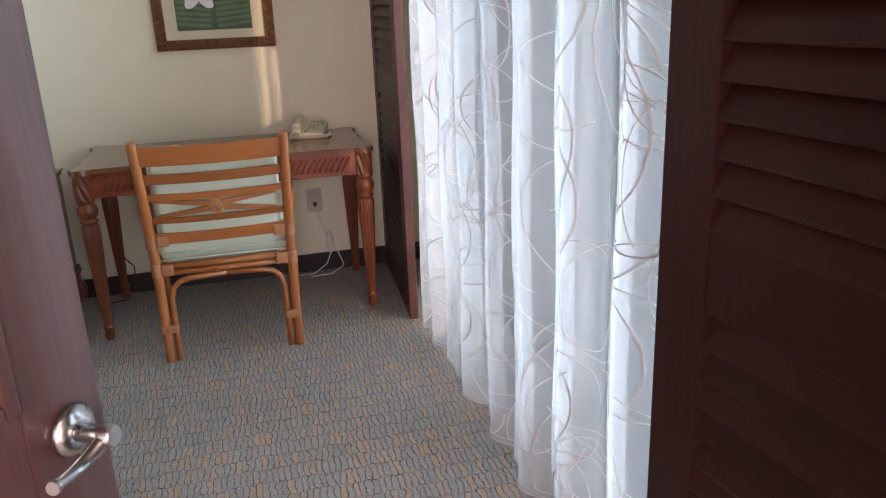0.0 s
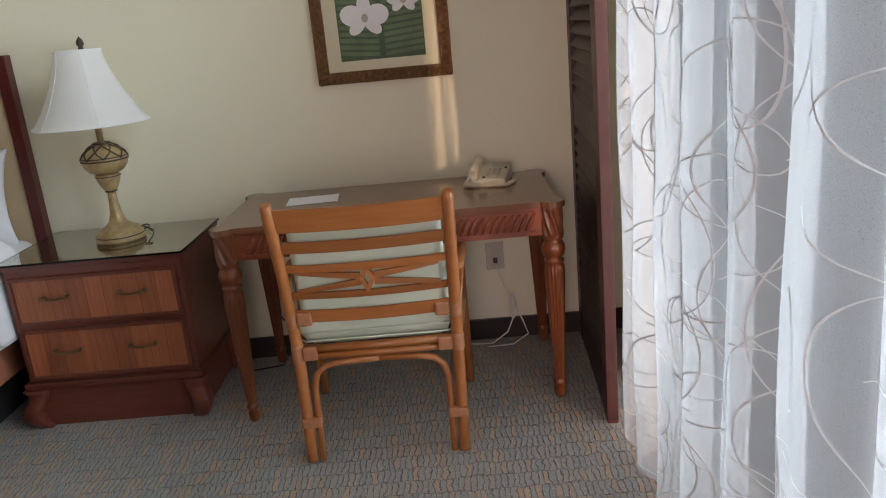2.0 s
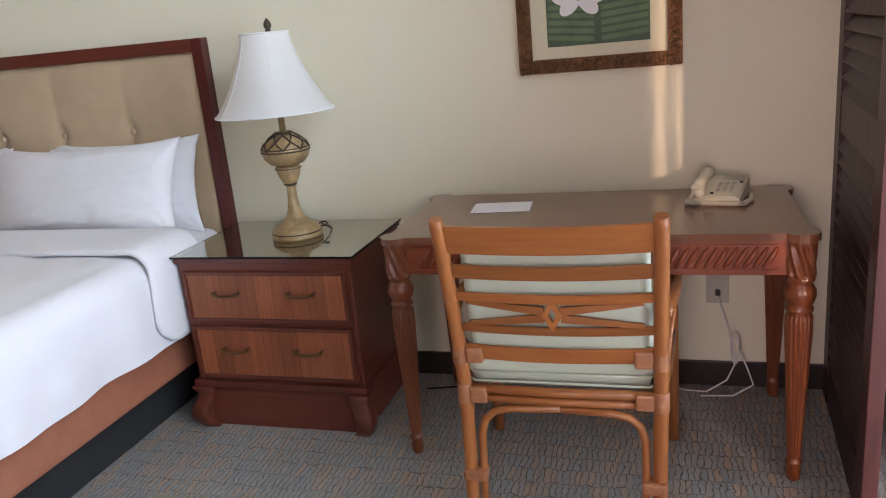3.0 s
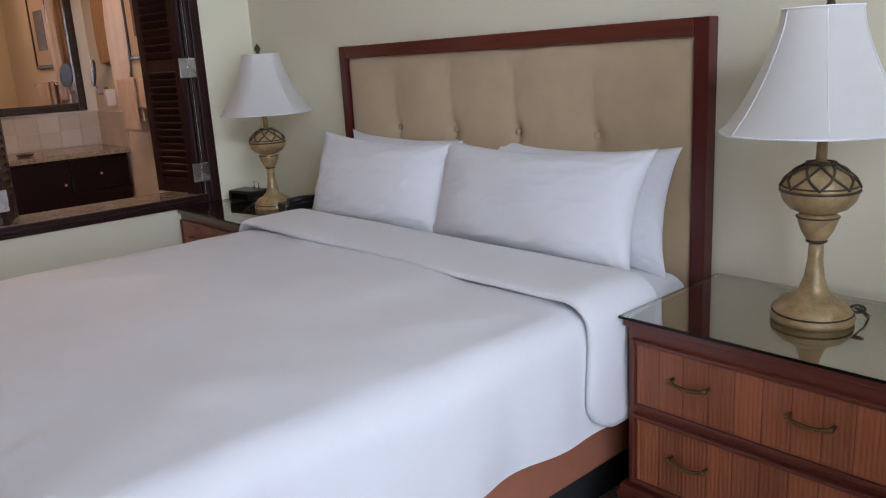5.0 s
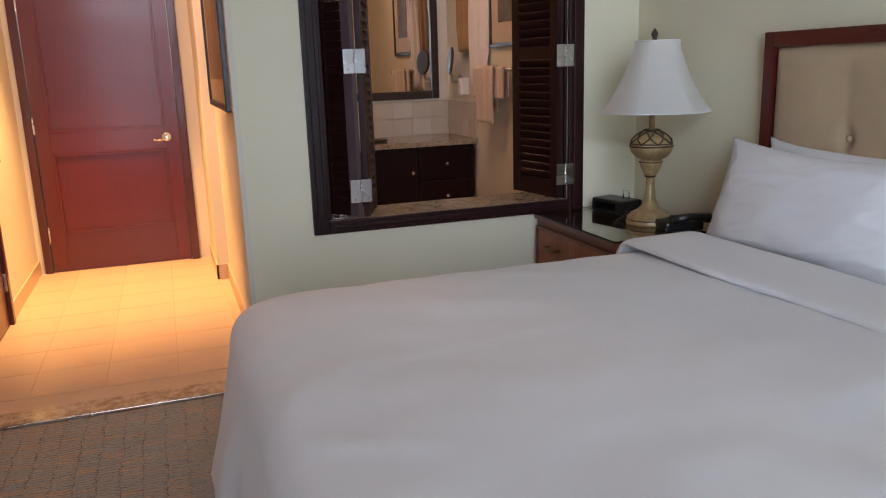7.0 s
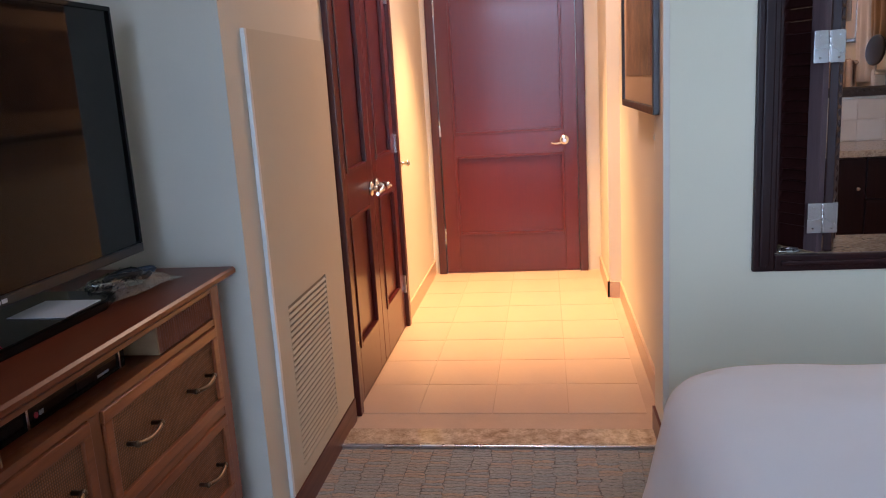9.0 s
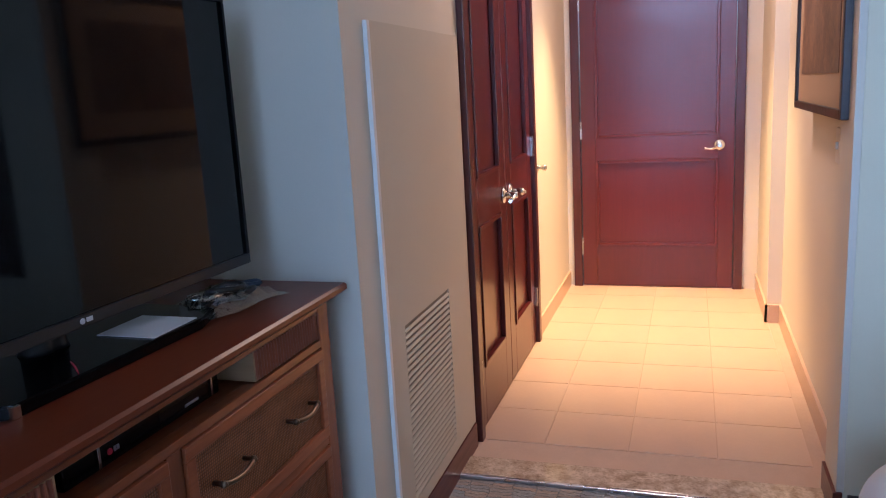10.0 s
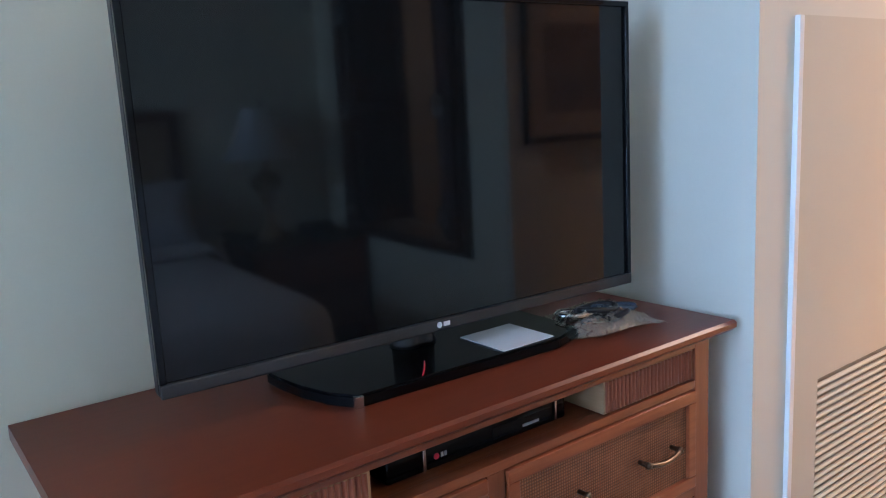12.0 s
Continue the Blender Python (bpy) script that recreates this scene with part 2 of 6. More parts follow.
M = {
    "wall": plain("wall_paint_cream", (0.76, 0.70, 0.525), 0.75, vary=0.03, scale=1.2, fine=240, relief=0.12),
    "wall_hall": plain("wall_paint_hall", (0.70, 0.65, 0.54), 0.7, vary=0.03, scale=1.2, fine=240, relief=0.12),
    "ceiling": plain("ceiling_paint", (0.72, 0.70, 0.64), 0.85, vary=0.03, scale=2, fine=200),
    "carpet": carpet_material(),
    "base": plain("baseboard_dark", (0.030, 0.020, 0.017), 0.4, vary=0.2),
    "mahog": wood("mahogany_red", (0.090, 0.0135, 0.011), (0.112, 0.0175, 0.014), 0.28, "z", 0.18, relief=0.03),
    "mahog_x": wood("mahogany_red_level", (0.072, 0.012, 0.008), (0.150, 0.030, 0.018), 0.33, "x"),
    "shutter": wood("shutter_dark", (0.015, 0.0038, 0.0034), (0.036, 0.0095, 0.0080), 0.40, "z", 0.0, spec=0.24),
    "mahog_trim": wood("mahogany_trim", (0.045, 0.009, 0.008), (0.085, 0.018, 0.014), 0.32, "z"),
    # shutter wood again, with the window's light put into a pale lavender tone
    "shutter_lit": wood("shutter_stile_lit", (0.085, 0.050, 0.055), (0.150, 0.100, 0.105), 0.4, "z", 0.1),
    # redder, lighter shutter wood: daylight on the outer stile painted in
    "shutter_edge": wood("shutter_edge_lit", (0.040, 0.011, 0.011), (0.070, 0.022, 0.021), 0.45, "z", 0.1),
    "door": wood("door_brown", (0.048, 0.018, 0.016), (0.092, 0.038, 0.031), 0.38, "z", 0.3, 1.6),
    "cab": wood("cabinet_cherry", (0.160, 0.036, 0.011), (0.330, 0.095, 0.030), 0.35, "x"),
    "cab_z": wood("cabinet_cherry_upright", (0.160, 0.036, 0.011), (0.330, 0.095, 0.030), 0.38, "z"),
    "cabtop": wood("cabinet_top_polished", (0.158, 0.033, 0.012), (0.188, 0.041, 0.0145), 0.33, "x", 0.0, 1.0, 0.03, spec=0.3),
    "night": wood("nightstand_wood", (0.205, 0.050, 0.021), (0.380, 0.112, 0.045), 0.4, "z", 0.2),
    "night_d": wood("nightstand_case", (0.095, 0.019, 0.012), (0.180, 0.042, 0.023), 0.34, "x", 0.25),
    "desk": wood("desk_red_wood", (0.160, 0.032, 0.014), (0.300, 0.072, 0.027), 0.34, "x", 0.3),
    "desk_z": wood("desk_leg_wood", (0.100, 0.024, 0.009), (0.245, 0.066, 0.021), 0.34, "z", 0.3),
    "desktop": wood("desk_top_polished", (0.150, 0.054, 0.027), (0.200, 0.077, 0.038), 0.18, "x", 0.5, 1.0, 0.03),
    "chair": wood("chair_rattan_wood", (0.255, 0.074, 0.018), (0.420, 0.142, 0.038), 0.36, "x", 0.3),
    "chair_z": wood("chair_rattan_pole", (0.270, 0.080, 0.020), (0.430, 0.150, 0.043), 0.36, "z", 0.3),
    "binding": plain("leather_binding", (0.360, 0.140, 0.060), 0.5, vary=0.2, scale=40),
    "mint": cloth("cushion_mint", (0.49, 0.53, 0.41), 700, 0.06),
    "linen": cloth("bed_linen_white", (0.73, 0.72, 0.725), 900, 0.02, 0.15, 5.0),
    "headcloth": cloth("headboard_fabric", (0.47, 0.335, 0.205), 800, 0.08),
    "black": plain("black_plastic", (0.008, 0.008, 0.009), 0.33, vary=0.2, scale=20),
    "gloss": plain("black_gloss", (0.004, 0.004, 0.0045), 0.10, vary=0.1, relief=0, spec=0.2),
    "screen": plain("screen_glass", (0.007, 0.0075, 0.008), 0.05, vary=0.0, relief=0, spec=0.29),
    "bezel": plain("bezel_grey", (0.055, 0.052, 0.050), 0.32, 0.5, vary=0.1),
    "box": plain("divan_black", (0.016, 0.016, 0.017), 0.9, vary=0.3, scale=12),
    "rail": plain("bed_rail_tan", (0.370, 0.130, 0.072), 0.5, vary=0.12, scale=14, coat=0.1),
    "chrome": plain("chrome", (0.75, 0.75, 0.76), 0.16, 1.0, vary=0.05, relief=0),
    "nickel": plain("satin_nickel", (0.52, 0.51, 0.50), 0.27, 1.0, vary=0.1, fine=300, relief=0.05),
    "brass": plain("aged_brass", (0.22, 0.13, 0.06), 0.35, 1.0, vary=0.25, scale=30),
    "lampbody": plain("lamp_gilt_resin", (0.34, 0.225, 0.105), 0.36, 0.15, vary=0.45, scale=26, fine=260, relief=0.4),
    "pewter": plain("handle_pewter", (0.16, 0.12, 0.085), 0.32, 1.0, vary=0.25, scale=40, relief=0.05),
    "lampdark": plain("lamp_dark_line", (0.055, 0.036, 0.020), 0.5, 0.2, vary=0.2),
    "shade": sheer_material("lampshade_cloth", 0.01, 0.45, (0.86, 0.845, 0.81)),
    "shade_trim": cloth("lampshade_trim", (0.80, 0.80, 0.80)),
    "ivory": plain("phone_ivory", (0.62, 0.56, 0.42), 0.42, vary=0.05, relief=0.05),
    "ivory_d": plain("phone_keys_grey", (0.46, 0.42, 0.33), 0.5, vary=0.06),
    "paper": plain("white_paper", (0.82, 0.82, 0.83), 0.8, vary=0.02),
    "white": plain("white_plastic", (0.72, 0.70, 0.64), 0.45, vary=0.04),
    "grey": plain("grey_paint_bar", (0.30, 0.30, 0.31), 0.5, vary=0.04),
    "red": plain("red_mark", (0.55, 0.03, 0.06), 0.3, vary=0.05),
    "gilt": plain("frame_gilt_bronze", (0.17, 0.078, 0.030), 0.34, 0.6, vary=0.75, scale=70, fine=260, relief=0.8, dist=0.004),
    "mat": plain("picture_mat_cream", (0.66, 0.60, 0.42), 0.85, vary=0.03),
    "leafa": plain("print_green", (0.105, 0.165, 0.075), 0.6, vary=0.3, scale=14),
    "leafb": plain("print_green_dark", (0.050, 0.095, 0.048), 0.6, vary=0.3, scale=14),
    "petal": plain("print_petal_white", (0.78, 0.76, 0.74), 0.6, vary=0.06, scale=12),
    "petal_d": plain("print_petal_heart", (0.42, 0.40, 0.30), 0.6, vary=0.2, scale=40),
    "sepia": plain("print_sepia", (0.20, 0.115, 0.070), 0.6, vary=0.55, scale=11, fine=60),
    "sepia_mat": plain("print_mat_tan", (0.45, 0.31, 0.19), 0.8, vary=0.05),
    "darkframe": plain("picture_frame_dark", (0.030, 0.020, 0.016), 0.35, vary=0.3, scale=30),
    "tile": plain("floor_tile_beige", (0.60, 0.425, 0.295), 0.36, vary=0.07, scale=3, fine=90, relief=0.05),
    "grout": plain("grout_tan", (0.55, 0.395, 0.28), 0.9, vary=0.1),
    "wtile": plain("wall_tile_stone", (0.50, 0.44, 0.36), 0.35, vary=0.08, scale=6),
    "granite": granite_material("granite_speckled", 0.62),
    "granite_tan": granite_material("granite_tan", 1.6),
    "cane": weave_material("woven_cane", (0.095, 0.030, 0.010), (0.330, 0.122, 0.044), 0.006),
    "vanity": wood("vanity_dark", (0.009, 0.0025, 0.0025), (0.019, 0.0055, 0.005), 0.35, "z", 0.0, spec=0.2),
    "wtile_l": plain("wall_tile_pale", (0.55, 0.50, 0.425), 0.35, vary=0.06, scale=6),
    "pale_mat": plain("print_mat_pale", (0.56, 0.46, 0.36), 0.8, vary=0.05),
    "grey_print": plain("print_grey_brown", (0.13, 0.115, 0.095), 0.6, vary=0.6, scale=14, fine=60),
    "towel": cloth("towel_cream", (0.66, 0.53, 0.42), 260, 0.08),
    "drape": cloth("drape_ochre", (0.34, 0.20, 0.09), 400, 0.15),
    "robe": cloth("robe_white", (0.76, 0.70, 0.66), 300, 0.05),
    "mirror": plain("mirror_silver", (0.88, 0.88, 0.88), 0.01, 1.0, vary=0.0, relief=0),
    "glass": glass_material("clear_glass"),
    "tintglass": polished_glass("tabletop_glass", 0.5),
    "bag": polished_glass("clear_plastic_bag", 0.2),
    "sheer": sheer_material("sheer_curtain", 0.62, 0.62, (0.73, 0.74, 0.75)),
    "thread": sheer_material("embroidery_thread", 0.06, 0.30, (0.60, 0.59, 0.59)),
    "alu": plain("door_frame_bronze", (0.30, 0.29, 0.28), 0.4, 0.4, vary=0.05),
    "concrete": plain("balcony_concrete", (0.42, 0.39, 0.34), 0.9, vary=0.15, scale=3),
    # yellow put in for the greenery's glow through the curtain
    "render": plain("balcony_yellow", (0.60, 0.54, 0.32), 0.9, vary=0.12, scale=3),
    "lawn": plain("far_lawn", (0.075, 0.115, 0.035), 0.95, vary=0.4, scale=0.05, fine=3),
    "rawwood": wood("drawer_side_pale", (0.330, 0.190, 0.090), (0.480, 0.300, 0.150), 0.6, "y", 0.0),
    "leaf": plain("tree_leaf", (0.060, 0.105, 0.028), 0.6, vary=0.4, scale=3),
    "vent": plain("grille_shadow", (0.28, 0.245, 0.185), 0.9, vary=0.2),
    "panel": plain("panel_paint", (0.60, 0.545, 0.43), 0.65, vary=0.03, scale=2, fine=240),
    "strip": plain("panel_edge_lit", (0.82, 0.82, 0.80), 0.4, vary=0.03),
    "ember": plain("bottle_dark_blue", (0.03, 0.05, 0.08), 0.3, vary=0.3),
}


# mesh helpers
def box(bm, x0, x1, y0, y1, z0, z1, bevel=0.0):
    g = bmesh.ops.create_cube(bm, size=1, matrix=Matrix.LocRotScale(((x0 + x1) / 2, (y0 + y1) / 2, (z0 + z1) / 2), None, (abs(x1 - x0), abs(y1 - y0), abs(z1 - z0))))
    if bevel:
        es = list({e for v in g["verts"] for e in v.link_edges})
        bmesh.ops.bevel(bm, geom=es, offset=bevel, segments=2, affect="EDGES", profile=0.6)
    return bm


def bx(x0, x1, y0, y1, z0, z1, bevel=0.003):
    return box(bmesh.new(), x0, x1, y0, y1, z0, z1, bevel)


def lathe(bm, prof, at=(0, 0, 0), seg=28, shape=None):
    """Turns a profile of (radius, height) round z. shape(angle, height) scales the radius."""
    rings = []
    for r, z in prof:
        rings.append([bm.verts.new((at[0] + r * (shape(2 * math.pi * i / seg, z) if shape else 1) * math.cos(2 * math.pi * i / seg),
                                    at[1] + r * (shape(2 * math.pi * i / seg, z) if shape else 1) * math.sin(2 * math.pi * i / seg), at[2] + z)) for i in range(seg)])
    for a, b in zip(rings, rings[1:]):
        for i in range(seg):
            f = bm.faces.new((a[i], a[(i + 1) % seg], b[(i + 1) % seg], b[i]))
            f.smooth = True
    if prof[0][0] > 1e-4:
        bm.faces.new(rings[0][::-1])
    if prof[-1][0] > 1e-4:
        bm.faces.new(rings[-1])
    return bm


def tube(bm, pts, r, seg=10, closed=False):
    """A round rod along points; r is one radius or one per point."""
    pts = [Vector(p) for p in pts]
    n, rings, up = len(pts), [], None
    for i, p in enumerate(pts):
        a, b = pts[(i - 1) % n] if closed or i else pts[0], pts[(i + 1) % n] if closed or i < n - 1 else pts[-1]
        d = (b - a).normalized()
        if up is None:
            up = d.orthogonal().normalized()
        up = (up - d * up.dot(d)).normalized()
        side, rr = d.cross(up), r[i] if isinstance(r, (list, tuple)) else r
        rings.append([bm.verts.new(p + rr * (math.cos(2 * math.pi * k / seg) * up + math.sin(2 * math.pi * k / seg) * side)) for k in range(seg)])
    for i in range(n if closed else n - 1):
        a, b = rings[i], rings[(i + 1) % n]
        for k in range(seg):
            f = bm.faces.new((a[k], a[(k + 1) % seg], b[(k + 1) % seg], b[k]))
            f.smooth = True
    if not closed:
        bm.faces.new(rings[0][::-1]), bm.faces.new(rings[-1])
    return bm


def grid(bm, nu, nv, fn, smooth=True):
    vs = [[bm.verts.new(fn(i / nu, j / nv)) for j in range(nv + 1)] for i in range(nu + 1)]
    for i in range(nu):
        for j in range(nv):
            f = bm.faces.new((vs[i][j], vs[i + 1][j], vs[i + 1][j + 1], vs[i][j + 1]))
            f.smooth = smooth
    return vs


def prism(bm, outline, x0, x1, axis="x"):
    """A flat outline of (a, b) pushed from x0 to x1 along an axis."""
    put = {"x": lambda s, a, b: (s, a, b), "y": lambda s, a, b: (a, s, b), "z": lambda s, a, b: (a, b, s)}[axis]
    lo, hi = ([bm.verts.new(put(s, a, b)) for a, b in outline] for s in (x0, x1))
    n = len(outline)
    bm.faces.new(lo[::-1]), bm.faces.new(hi)
    for i in range(n):
        bm.faces.new((lo[i], lo[(i + 1) % n], hi[(i + 1) % n], hi[i]))
    return bm


def finish(bm, name, mat):
    bmesh.ops.recalc_face_normals(bm, faces=bm.faces)
    me = bpy.data.meshes.new(name)
    bm.to_mesh(me)
    bm.free()
    me.materials.append(M[mat])
    return me


def part(name, bm, mat, parent, label=""):
    ob = new(name, finish(bm, name, mat) if not isinstance(bm, bpy.types.Mesh) else bm)
    ob.parent = parent
    return tagged(ob, label)


def thing(name, at, label, category, group="", turn=0.0):
    ob = new(name)
    ob.empty_display_size = 0.1
    ob.matrix_world = pose(*at, 0, 0, turn)
    return tagged(ob, label, category, group)


def whole(name, bm, mat, label, category, group="", at=(0, 0, 0), turn=0.0):
    ob = new(name, finish(bm, name, mat))
    ob.matrix_world = pose(*at, 0, 0, turn)
    return tagged(ob, label, category, group)


def setting(name, bm, mat, label="", category=""):
    ob = new(name, finish(bm, name, mat))
    return tagged(ob, label, category, kind="structure")


# the large structure
NORTH, WEST, SOUTH, EAST, TOP = 4.11, -4.22, 0.57, 0.92, 2.60
setting("floor", bx(-4.33, 1.2, -1.6, NORTH + 0.12, -0.1, 0, 0), "carpet", "looped carpet in grey blue and rust dashes", "carpet")
setting("ceiling", bx(-7.2, 1.25, -1.7, NORTH + 0.12, TOP, TOP + 0.1, 0), "ceiling", "plain off-white ceiling", "ceiling")
setting("wall_north", bx(-6.85, 1.25, NORTH, NORTH + 0.12, -0.1, TOP, 0), "wall", "cream painted wall behind bed and desk", "wall")
bm = bx(WEST - 0.2, WEST, 2.30, 2.627, 0, TOP, 0)
box(bm, WEST - 0.2, WEST, 3.744, NORTH, 0, TOP)
box(bm, WEST - 0.2, WEST, 2.627, 3.744, 0, 0.69)
box(bm, WEST - 0.2, WEST, 2.627, 3.744, 2.05, TOP)
setting("wall_west", bm, "wall", "cream wall with a shuttered opening to the bathroom", "wall")
setting("wall_south", bx(-3.70, -0.62, SOUTH - 0.12, SOUTH, 0, TOP, 0), "wall", "cream painted wall behind the television", "wall")
bm = bx(-0.74, -0.62, 0.19, SOUTH - 0.12, 0, TOP, 0)
box(bm, -0.74, -0.585, 0.05, 0.19, 0, TOP)
box(bm, 0.42, 1.25, 0.05, 0.19, 0, TOP)
box(bm, -0.585, 0.42, 0.05, 0.19, 2.08, TOP)
setting("wall_door", bm, "wall", "cream wall with the doorway", "wall")
bm = bx(EAST, EAST + 0.12, 0.19, 0.62, 0, TOP, 0)
box(bm, EAST, EAST + 0.12, 3.66, NORTH, 0, TOP)
box(bm, EAST, EAST + 0.12, 0.62, 3.66, 2.55, TOP)
setting("wall_east", bm, "wall", "wall with the balcony door opening", "wall")
# opening cut for the unseen lamp behind the doorway
bm = bx(-1.6, -1.12, -1.7, -1.6, 0, TOP, 0)
box(bm, 0.72, 1.25, -1.7, -1.6, 0, TOP)
box(bm, -1.12, 0.72, -1.7, -1.6, 0, 0.58)
box(bm, -1.12, 0.72, -1.7, -1.6, 2.12, TOP)
box(bm, -1.7, -1.6, -1.7, 0.05, 0, TOP)
box(bm, 1.15, 1.25, -1.6, 0.05, 0, TOP)
box(bm, -1.6, -0.74, 0.05, 0.17, 0, TOP)
setting("wall_outer_room", bm, "wall", "plain wall of the room before the doorway", "wall")
# closet block and hall
for x0, x1, y0, y1, z0 in ((-3.705, -3.585, 0.45, 1.10, 0), (-4.56, -3.705, 0.98, 1.10, 0), (-7.05, -5.74, 0.98, 1.10, 0), (-5.74, -4.56, 0.98, 1.10, 2.06), (-5.80, -4.50, 0.40, 0.46, 0)):
    setting("wall_closet", bx(x0, x1, y0, y1, z0, TOP, 0), "wall_hall", "cream wall of the closet block", "wall")
for x0, x1, y0, y1 in ((-6.23, WEST - 0.2, 2.33, 2.42), (-7.05, -6.23, 2.26, 2.42), (WEST - 0.2, WEST - 0.004, 2.28, 2.30)):
    setting("wall_hall_north", bx(x0, x1, y0, y1, 0, TOP, 0), "wall_hall", "warm lit cream hall wall", "wall")
bm = bx(-7.05, -6.93, 1.10, 1.165, 0, TOP, 0)
box(bm, -7.05, -6.93, 2.135, 2.26, 0, TOP)
box(bm, -7.05, -6.93, 1.165, 2.135, 2.07, TOP)
setting("wall_hall_end", bm, "wall_hall", "cream wall round the entry door", "wall")
bm = bx(-6.85, -6.71, 2.42, NORTH, 0, TOP, 0)
setting("wall_bathroom_end", bm, "wall_hall", "beige bathroom wall behind the mirror", "wall")
setting("wall_bathroom_side", bx(-6.71, WEST - 0.2, NORTH - 0.022, NORTH - 0.004, 0, TOP, 0), "wall_hall", "beige bathroom side wall", "wall")
setting("floor_bathroom", bx(-6.75, WEST - 0.2, 2.42, NORTH, -0.1, 0.004, 0), "tile", "beige bathroom floor", "floor")
setting("floor_hall", bx(-7.05, -4.33, 0.40, 2.42, -0.1, 0.004, 0), "grout", "beige tiled hall floor", "floor")
setting("threshold", bx(-4.405, -4.275, 1.10, 2.33, 0.0, 0.014, 0.004), "granite_tan", "speckled granite threshold strip", "threshold")
setting("threshold_edge", bx(-4.275, -4.262, 1.11, 2.30, 0.0, 0.013, 0.002), "nickel", "metal carpet edging strip", "trim")
bm = bx(-4.2, 0.92, NORTH - 0.014, NORTH, 0, 0.095, 0.002)
box(bm, WEST, WEST + 0.014, 2.31, NORTH - 0.014, 0, 0.095)
setting("baseboard", bm, "base", "dark baseboard", "baseboard")
bm = bx(-3.585, -3.571, SOUTH, 1.114, 0, 0.1, 0.002)
box(bm, -4.50, -3.585, 1.10, 1.114, 0, 0.1)
setting("baseboard_closet", bm, "mahog_x", "red-brown wooden baseboard", "baseboard")
bm = bx(-6.93, -5.79, 1.10, 1.112, 0.004, 0.105, 0.002)
box(bm, -6.23, -4.44, 2.318, 2.33, 0.004, 0.105)
box(bm, -6.93, -6.218, 2.248, 2.26, 0.004, 0.105)
box(bm, -6.23, -6.218, 2.248, 2.318, 0.004, 0.105)
setting("baseboard_hall", bm, "tile", "beige tile skirting in the hall", "baseboard")
setting("wall_end_cap", bx(-4.42, -4.215, 2.27, 2.296, 0, 0.1, 0.002), "mahog_x", "short wooden base block at the corner", "trim")


# outside
setting("balcony", bx(EAST + 0.12, 2.7, -0.2, 4.4, -0.25, -0.03, 0), "concrete", "concrete balcony floor", "balcony")
bm = bx(EAST + 0.12, 2.7, 4.4, 4.55, -0.25, TOP, 0)
# unseen south wall, added to cut down the sun on the north wall
box(bm, EAST + 0.12, 2.05, 0.30, 0.42, -0.25, TOP)
setting("balcony_wall_sun_block", bm, "render", "yellow balcony side walls, the south one added to block the sun", "wall")
setting("balcony_roof", bx(EAST + 0.12, 2.3, -0.2, 4.4, TOP, TOP + 0.15, 0), "concrete", "balcony soffit", "ceiling")
setting("ground", bx(-400, 900, -900, 900, -9.2, -9, 0), "lawn", "far green grounds below the balcony", "ground")


# louvered shutters
def slat_mesh(name, length, depth, thick, tilt, mat):
    bm = bmesh.new()
    c, s = math.cos(tilt), math.sin(tilt)
    pts = [(-depth / 2, -thick / 4), (-depth / 2 + 0.004, -thick / 2), (depth / 2 - 0.004, -thick / 2), (depth / 2, -thick / 4), (depth / 2, thick / 4), (depth / 2 - 0.004, thick / 2), (-depth / 2 + 0.004, thick / 2), (-depth / 2, thick / 4)]
    prism(bm, [(a * c - b * s, a * s + b * c) for a, b in pts], 0, length, "x")
    return finish(bm, name, mat)


def shutter_panel(parent, width, z0, z1, mids, stile, rail, thick, pitch, depth, tilt, mat="shutter", edge=None):
    """Stiles, rails and single slats under parent; x along the panel, y through it."""
    part("stile", bx(0, stile, -thick / 2, thick / 2, z0, z1), mat, parent)
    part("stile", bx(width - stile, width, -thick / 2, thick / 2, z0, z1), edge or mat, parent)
    cuts = [(z0, z0 + rail * 1.3)] + [(m - rail / 2, m + rail / 2) for m in mids] + [(z1 - rail, z1)]
    for a, b in cuts:
        part("rail", bx(stile, width - stile, -thick / 2 + 0.003, thick / 2 - 0.003, a, b), mat, parent)
    me = slat_mesh("slat", width - 2 * stile, depth, 0.008, tilt, mat)
    for (_, a), (b, _) in zip(cuts, cuts[1:]):
        n = int((b - a) / pitch)
        for i in range(n):
            ob = part("slat", me, mat, parent)
            ob.location = (stile, 0, a + (i + 0.5) * (b - a) / n)


def louver_shutter(at, turn, width, height, label, lean, edge=None):
    sh = thing("louvered_shutter", at, label, "shutter", "balcony shutters", turn)
    shutter_panel(sh, width, 0.002, height, [1.0, 1.75], 0.100, 0.12, 0.038, 0.045, 0.068, lean * radians(62), edge=edge)
    part("pivot", bx(0.03, 0.06, -0.012, 0.012, 0, 0.014, 0.001), "nickel", sh)
    return sh


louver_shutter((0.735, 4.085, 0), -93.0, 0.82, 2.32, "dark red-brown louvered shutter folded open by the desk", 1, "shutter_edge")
louver_shutter((0.715, 0.42, 0), 97.0, 0.67, 2.32, "dark brown louvered shutter standing open near the doorway", -1)


